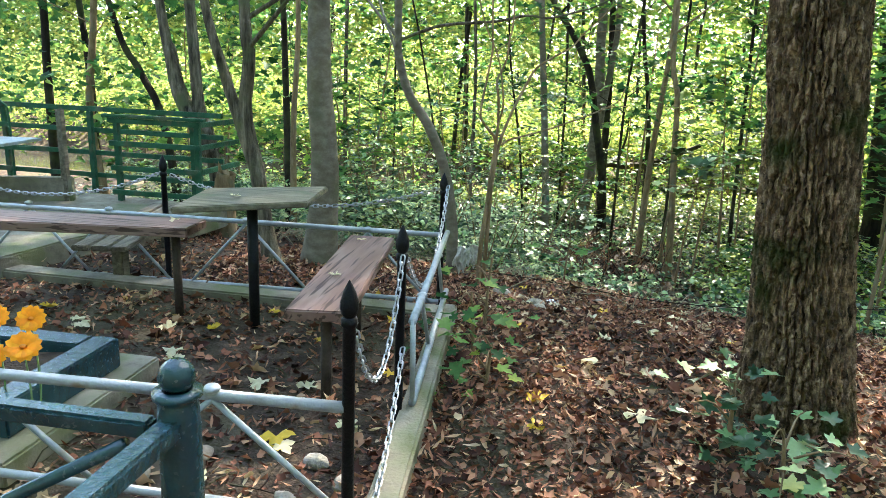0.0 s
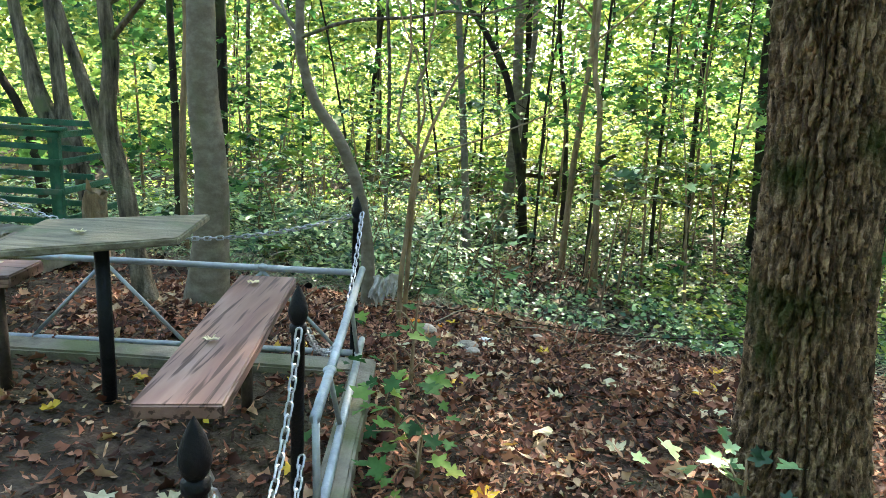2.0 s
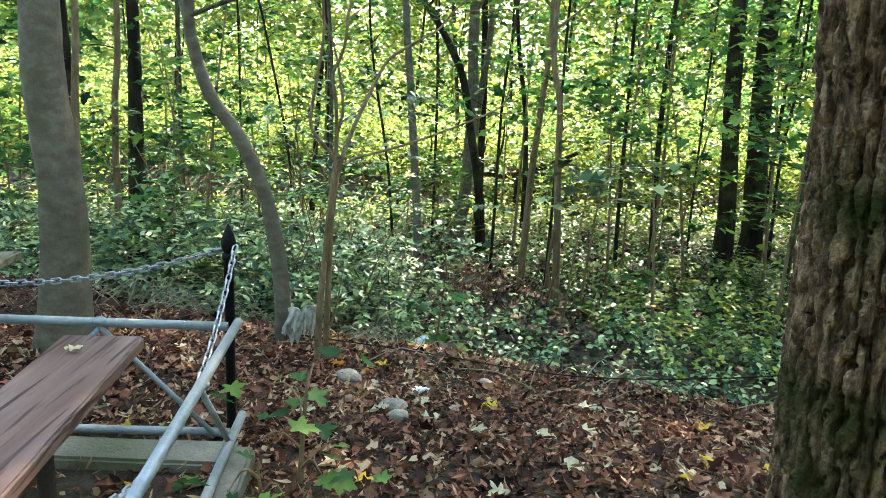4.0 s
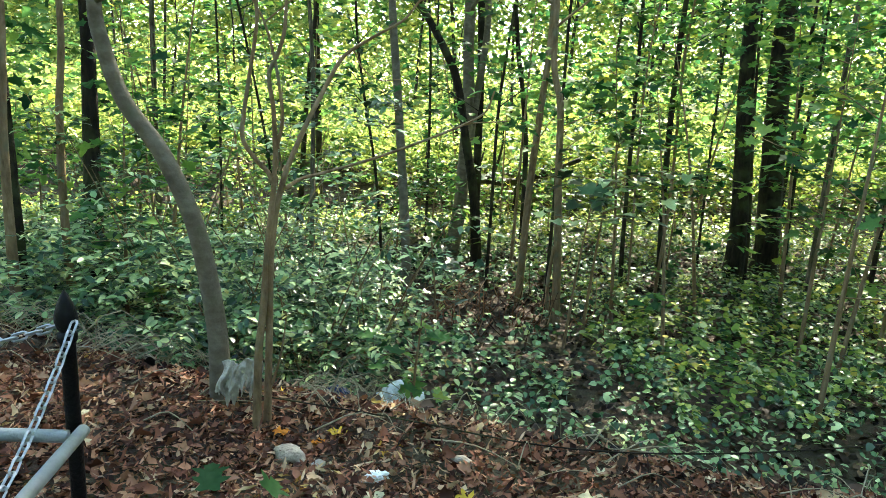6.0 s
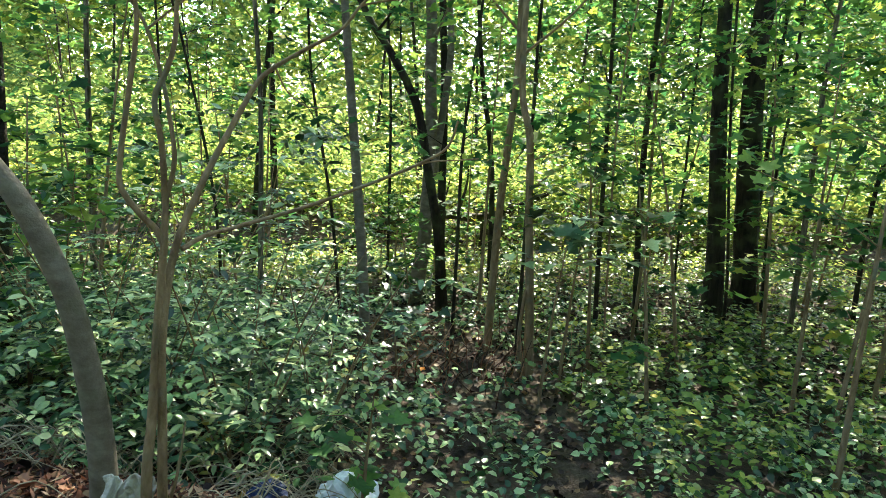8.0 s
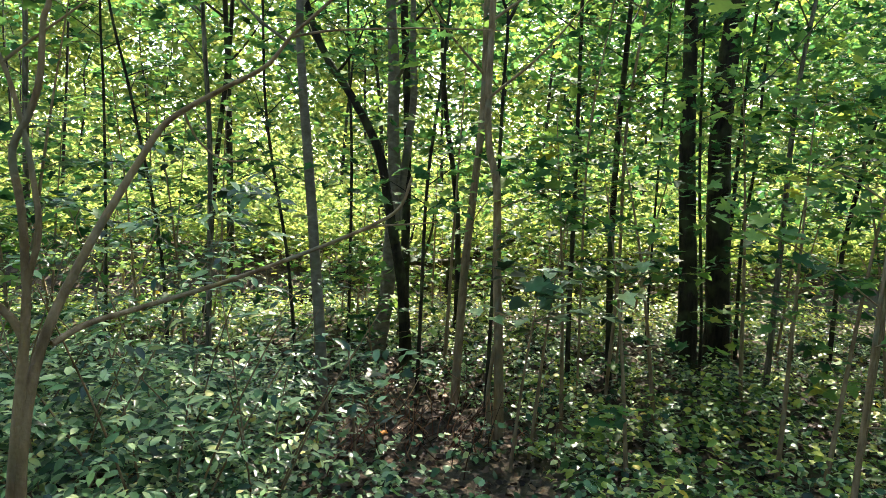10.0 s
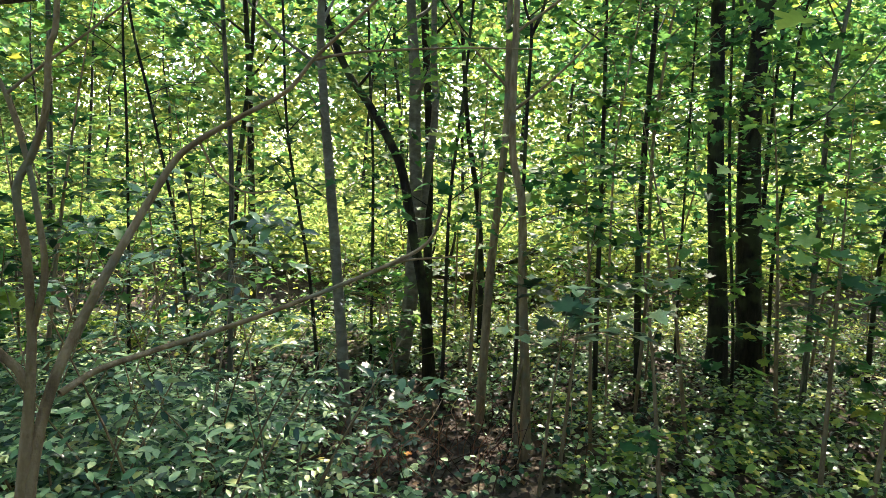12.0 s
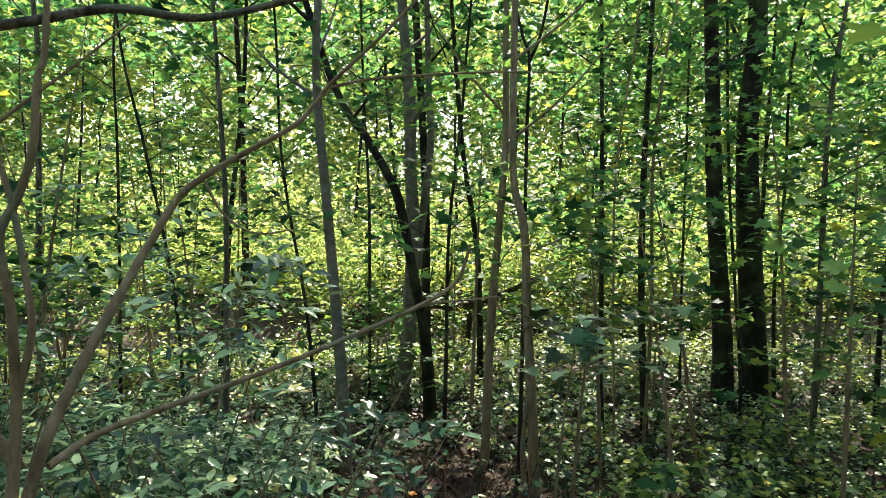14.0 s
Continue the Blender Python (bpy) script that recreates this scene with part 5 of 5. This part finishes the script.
twig = thing("maple_branch", (3.75, 8.1, 2.4), "thin maple branch with broad yellow-green leaves", "branch")
part("branch", tube([(3.85, 8.3, 2.5), (3.4, 7.7, 2.42), (2.95, 7.2, 2.24), (2.5, 6.8, 2.16), (2.1, 6.55, 2.03), (1.76, 6.42, 1.9)], 0.0045, 0.0012, 6, 24), BARK_DARK, twig, "", True)
part("branch", tube([(2.5, 6.8, 2.14), (2.2, 6.62, 1.97), (1.9, 6.47, 1.7), (1.63, 6.4, 1.56)], 0.0025, 0.001, 6, 16), BARK_DARK, twig, "", True)
for x, y, z, s in ((1.78, 6.41, 1.88, 0.095), (2.0, 6.5, 1.98, 0.06), (1.64, 6.4, 1.555, 0.05), (1.9, 6.47, 1.7, 0.055), (2.3, 6.65, 2.08, 0.08), (2.6, 6.9, 2.15, 0.09), (2.9, 7.2, 2.24, 0.09)):
    part("leaf", leaves(BROAD, np.array([(x, y, z)]), s, face=(0, -0.35, 1.0), spread=0.2), LEAF_GOLD, twig)

# low dense foliage at the sunny side of the wood
hubs = np.stack([rng.uniform(4, 17, 150), rng.uniform(17, 22, 150), rng.uniform(0.5, 5.2, 150)], 1)
n = 4200
at = hubs[rng.integers(0, 150, n)] + rng.normal(0, 1, (n, 3)) * (0.7, 0.7, 0.25)
stuff("leaf_sprays", leaves(MAPLE, at, rng.uniform(0.13, 0.24, n), spread=0.55), LEAF, "dense green maple foliage along the creek", "foliage")
# sprays of leaves hanging at mid height between the trunks
k = 560
hx, hy = rng.uniform(-9, 13, k), rng.uniform(11.5, 20, k)
hz = rng.uniform(0.9, 6.6, k)
n = 7600
pick = rng.integers(0, k, n)
at = np.stack([hx[pick], hy[pick], hz[pick]], 1) + rng.normal(0, 1, (n, 3)) * (0.5, 0.5, 0.1)
stuff("leaf_sprays", leaves(MAPLE, at, rng.uniform(0.1, 0.2, n), spread=0.3), LEAF, "flat sprays of green maple leaves among the trunks", "foliage")
# larger maple sprays nearer by, at the height of the eye and above
k = 95
hubs = np.stack([rng.uniform(2.6, 8.5, k), rng.uniform(9.5, 13.8, k), rng.uniform(1.0, 4.3, k)], 1)
n = 950
at = hubs[rng.integers(0, k, n)] + rng.normal(0, 1, (n, 3)) * (0.36, 0.36, 0.07)
stuff("leaf_sprays", leaves(BROAD, at, rng.uniform(0.08, 0.145, n), spread=0.5), LEAF, "broad green maple leaves on thin drooping twigs", "foliage")
k = 110
hubs = np.stack([rng.uniform(-9.5, -2.6, k), rng.uniform(9.0, 13, k), rng.uniform(0.5, 4.6, k)], 1)
n = 3000
at = hubs[rng.integers(0, k, n)] + rng.normal(0, 1, (n, 3)) * (0.36, 0.36, 0.12)
stuff("leaf_sprays", leaves(MAPLE, at, rng.uniform(0.09, 0.16, n), spread=0.5), LEAF, "green maple leaves hanging behind the graves", "foliage")
twig = thing("maple_branch", (-1.24, 6.15, 2.05), "thin maple branch with yellow-green leaves over the plot", "branch")
for pts in ([(-1.24, 6.1, 2.1), (-1.0, 5.8, 2.12), (-0.75, 5.6, 2.05), (-0.5, 5.5, 1.95)], [(-1.26, 6.1, 1.98), (-1.6, 5.8, 2.06), (-2.0, 5.6, 2.04), (-2.3, 5.5, 1.98)], [(-1.22, 6.05, 2.3), (-0.9, 5.9, 2.3), (-0.4, 5.8, 2.2), (0.1, 5.8, 2.12)]):
    part("twig", tube(pts, 0.006, 0.0015, 6, 16), BARK_DARK, twig, "", True)
    c = curve_points(pts, 26)[4:]
    at = c + rng.normal(0, 1, c.shape) * (0.09, 0.09, 0.035)
    part("leaves", leaves(BROAD, at, rng.uniform(0.055, 0.1, len(at)), spread=0.4), LEAF_GOLD, twig)
# yellowing bushes along the creek
k = 240
hubs = np.stack([rng.uniform(-7, 11, k), rng.uniform(16.6, 19.6, k), rng.uniform(-1.3, 0.9, k)], 1)
n = 5200
at = hubs[rng.integers(0, k, n)] + rng.normal(0, 1, (n, 3)) * (0.35, 0.3, 0.14)
stuff("undergrowth", leaves(OVATE, at, rng.uniform(0.07, 0.14, n), spread=0.4), LEAF_GOLD, "yellowing leafy bushes along the creek", "undergrowth")
k = 420
hubs = np.stack([rng.uniform(-15, 19, k), rng.uniform(23.3, 25.4, k), rng.uniform(-1.5, 0.9, k)], 1)
n = 16000
at = hubs[rng.integers(0, k, n)] + rng.normal(0, 1, (n, 3)) * (0.5, 0.35, 0.3)
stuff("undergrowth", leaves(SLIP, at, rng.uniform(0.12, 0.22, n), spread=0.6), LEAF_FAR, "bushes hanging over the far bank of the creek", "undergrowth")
st = []
for k in range(120):
    x, y = rng.normal(1.45, 0.85), rng.normal(11.9, 0.6)
    z = zat(x, y)
    st.append(tube([(x, y, z), (x + rng.normal(0, 0.09), y, z + 0.2), (x + rng.normal(0, 0.2), y, z + rng.uniform(0.22, 0.65))], 0.006, 0.003, 4, 6))
stuff("dry_stalks", joined(st), LEAF_DEAD, "red-brown dead stalks standing on the wood floor", "twigs")

# woods beyond the creek and all round
hubs = []
for k in range(900):
    y = rng.uniform(24.5, 40)
    x = rng.uniform(-1, 1) * (8 + y * 0.8) + 2
    hubs.append((x, y, zat(x, y) + 0.2 + rng.uniform(0, 1) ** 2 * (2.2 + 0.12 * (y - 24))))
n = 75000
hubs = np.array(hubs)
at = hubs[rng.integers(0, len(hubs), n)] + rng.normal(0, 1, (n, 3)) * (0.75, 0.75, 0.42)
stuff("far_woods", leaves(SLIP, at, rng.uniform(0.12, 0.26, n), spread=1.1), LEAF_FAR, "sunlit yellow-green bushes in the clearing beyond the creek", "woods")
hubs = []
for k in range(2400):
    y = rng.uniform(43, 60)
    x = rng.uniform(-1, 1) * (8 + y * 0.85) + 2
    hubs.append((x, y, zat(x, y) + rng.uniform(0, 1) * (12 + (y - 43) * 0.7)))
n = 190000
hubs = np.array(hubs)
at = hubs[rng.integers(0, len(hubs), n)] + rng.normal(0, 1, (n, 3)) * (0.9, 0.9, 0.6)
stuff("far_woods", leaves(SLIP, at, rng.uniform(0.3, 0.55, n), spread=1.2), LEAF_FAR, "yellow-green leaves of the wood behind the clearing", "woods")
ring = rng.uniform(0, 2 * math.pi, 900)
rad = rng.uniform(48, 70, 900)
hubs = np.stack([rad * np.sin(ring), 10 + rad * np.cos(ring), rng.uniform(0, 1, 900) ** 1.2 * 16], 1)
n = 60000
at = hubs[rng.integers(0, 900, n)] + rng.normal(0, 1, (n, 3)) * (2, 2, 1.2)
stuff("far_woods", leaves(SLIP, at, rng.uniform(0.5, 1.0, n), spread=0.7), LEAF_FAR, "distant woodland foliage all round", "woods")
# added ring of leaves out of view; keeps low sky light off the plot
ang = rng.uniform(0.85, 2 * math.pi - 1.7, 700)
rad = rng.uniform(11, 19, 700)
hubs = np.stack([1 + rad * np.sin(ang), 4 + rad * np.cos(ang), -0.5 + rng.uniform(0, 1, 700) * 12], 1)
n = 46000
at = hubs[rng.integers(0, 700, n)] + rng.normal(0, 1, (n, 3)) * (1.2, 1.2, 0.8)
stuff("far_woods", leaves(SLIP, at, rng.uniform(0.3, 0.6, n), spread=0.7), LEAF, "unseen leaf ring added beside and behind the plot to block sky light", "woods")
# sun-blocking roof of leaves, added: dense over the wood, thinner over plot and bank
hubs = np.stack([rng.uniform(-13, 23, 1150), rng.uniform(15, 23.5, 1150), rng.uniform(5.0, 19, 1150)], 1)
n = 72000
at = hubs[rng.integers(0, 1150, n)] + rng.normal(0, 1, (n, 3)) * (0.9, 0.9, 0.35)
stuff("shade_canopy", leaves(SLIP, at, rng.uniform(0.16, 0.32, n), spread=0.8), LEAF, "leafy roof added overhead to block the sun", "canopy")
hubs = np.stack([rng.uniform(-14, 18, 520), rng.uniform(-8, 15, 520), rng.uniform(7.5, 14, 520)], 1)
hubs = hubs[(hubs[:, 0] > -1.5) | (hubs[:, 1] > 4.5) | (hubs[:, 1] < -2)]
n = 9000
at = hubs[rng.integers(0, len(hubs), n)] + rng.normal(0, 1, (n, 3)) * (0.9, 0.9, 0.35)
stuff("shade_canopy", leaves(SLIP, at, rng.uniform(0.2, 0.42, n), spread=0.4), LEAF, "thinner unseen leafy roof added to shade the plot and the bank", "canopy")
x, y = scatter(6500, -13, 22, 23.6, 34)
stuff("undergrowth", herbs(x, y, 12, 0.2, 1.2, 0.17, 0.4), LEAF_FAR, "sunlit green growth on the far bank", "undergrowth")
# dry stalks along the rim
st = []
for k in range(80):
    x = rng.uniform(-2.2, 3.4)
    y = float(rim(np.array(x))) + rng.normal(0.12, 0.28)
    a = rng.normal(0, 0.9)
    n = rng.uniform(0.2, 0.7)
    z = zat(x, y) + 0.02
    e = (x + n * math.cos(a), y + n * math.sin(a) * 0.6)
    st.append(tube([(x, y, z), ((x + e[0]) / 2, (y + e[1]) / 2, max(z, zat(*e)) + rng.uniform(0.02, 0.12)), (*e, zat(*e) + 0.02)], rng.uniform(0.002, 0.005), 0.0015, 5, 7))
stuff("dry_stalks", joined(st), STRAW, "pale dry stalks and twigs lying along the bank", "twigs")

st = []
for k in range(260):
    x, y = rng.uniform(-2.6, 0.5), rng.uniform(7.5, 9.4)
    a, n = rng.normal(0.2, 0.7), rng.uniform(0.25, 0.8)
    e = (x + n * math.cos(a), y + n * math.sin(a) * 0.6)
    z = zat(x, y) + 0.03
    st.append(tube([(x, y, z), ((x + e[0]) / 2, (y + e[1]) / 2, max(z, zat(*e)) + rng.uniform(0.05, 0.25)), (*e, zat(*e) + 0.04)], rng.uniform(0.0025, 0.006), 0.0015, 5, 7))
stuff("dry_stalks", joined(st), STRAW, "pale dry stalks lying under the shrubs of the slope", "twigs")

# small twigs and bits over the bank and the plot
st = []
for k in range(420):
    x, y = rng.uniform(-3.5, 3.2), rng.uniform(2.2, 6.9)
    a, n = rng.uniform(0, 6.28), rng.uniform(0.06, 0.3)
    e = (x + n * math.cos(a), y + n * math.sin(a))
    m = ((x + e[0]) / 2 + rng.normal(0, 0.012), (y + e[1]) / 2 + rng.normal(0, 0.012))
    st.append(tube([(x, y, zat(x, y) + 0.012), (*m, zat(*m) + rng.uniform(0.015, 0.05)), (*e, zat(*e) + 0.012)], rng.uniform(0.0015, 0.004), 0.001, 5, 6))
stuff("twigs", joined(st), BARK_DARK, "thin dark fallen twigs scattered on the ground", "twigs")
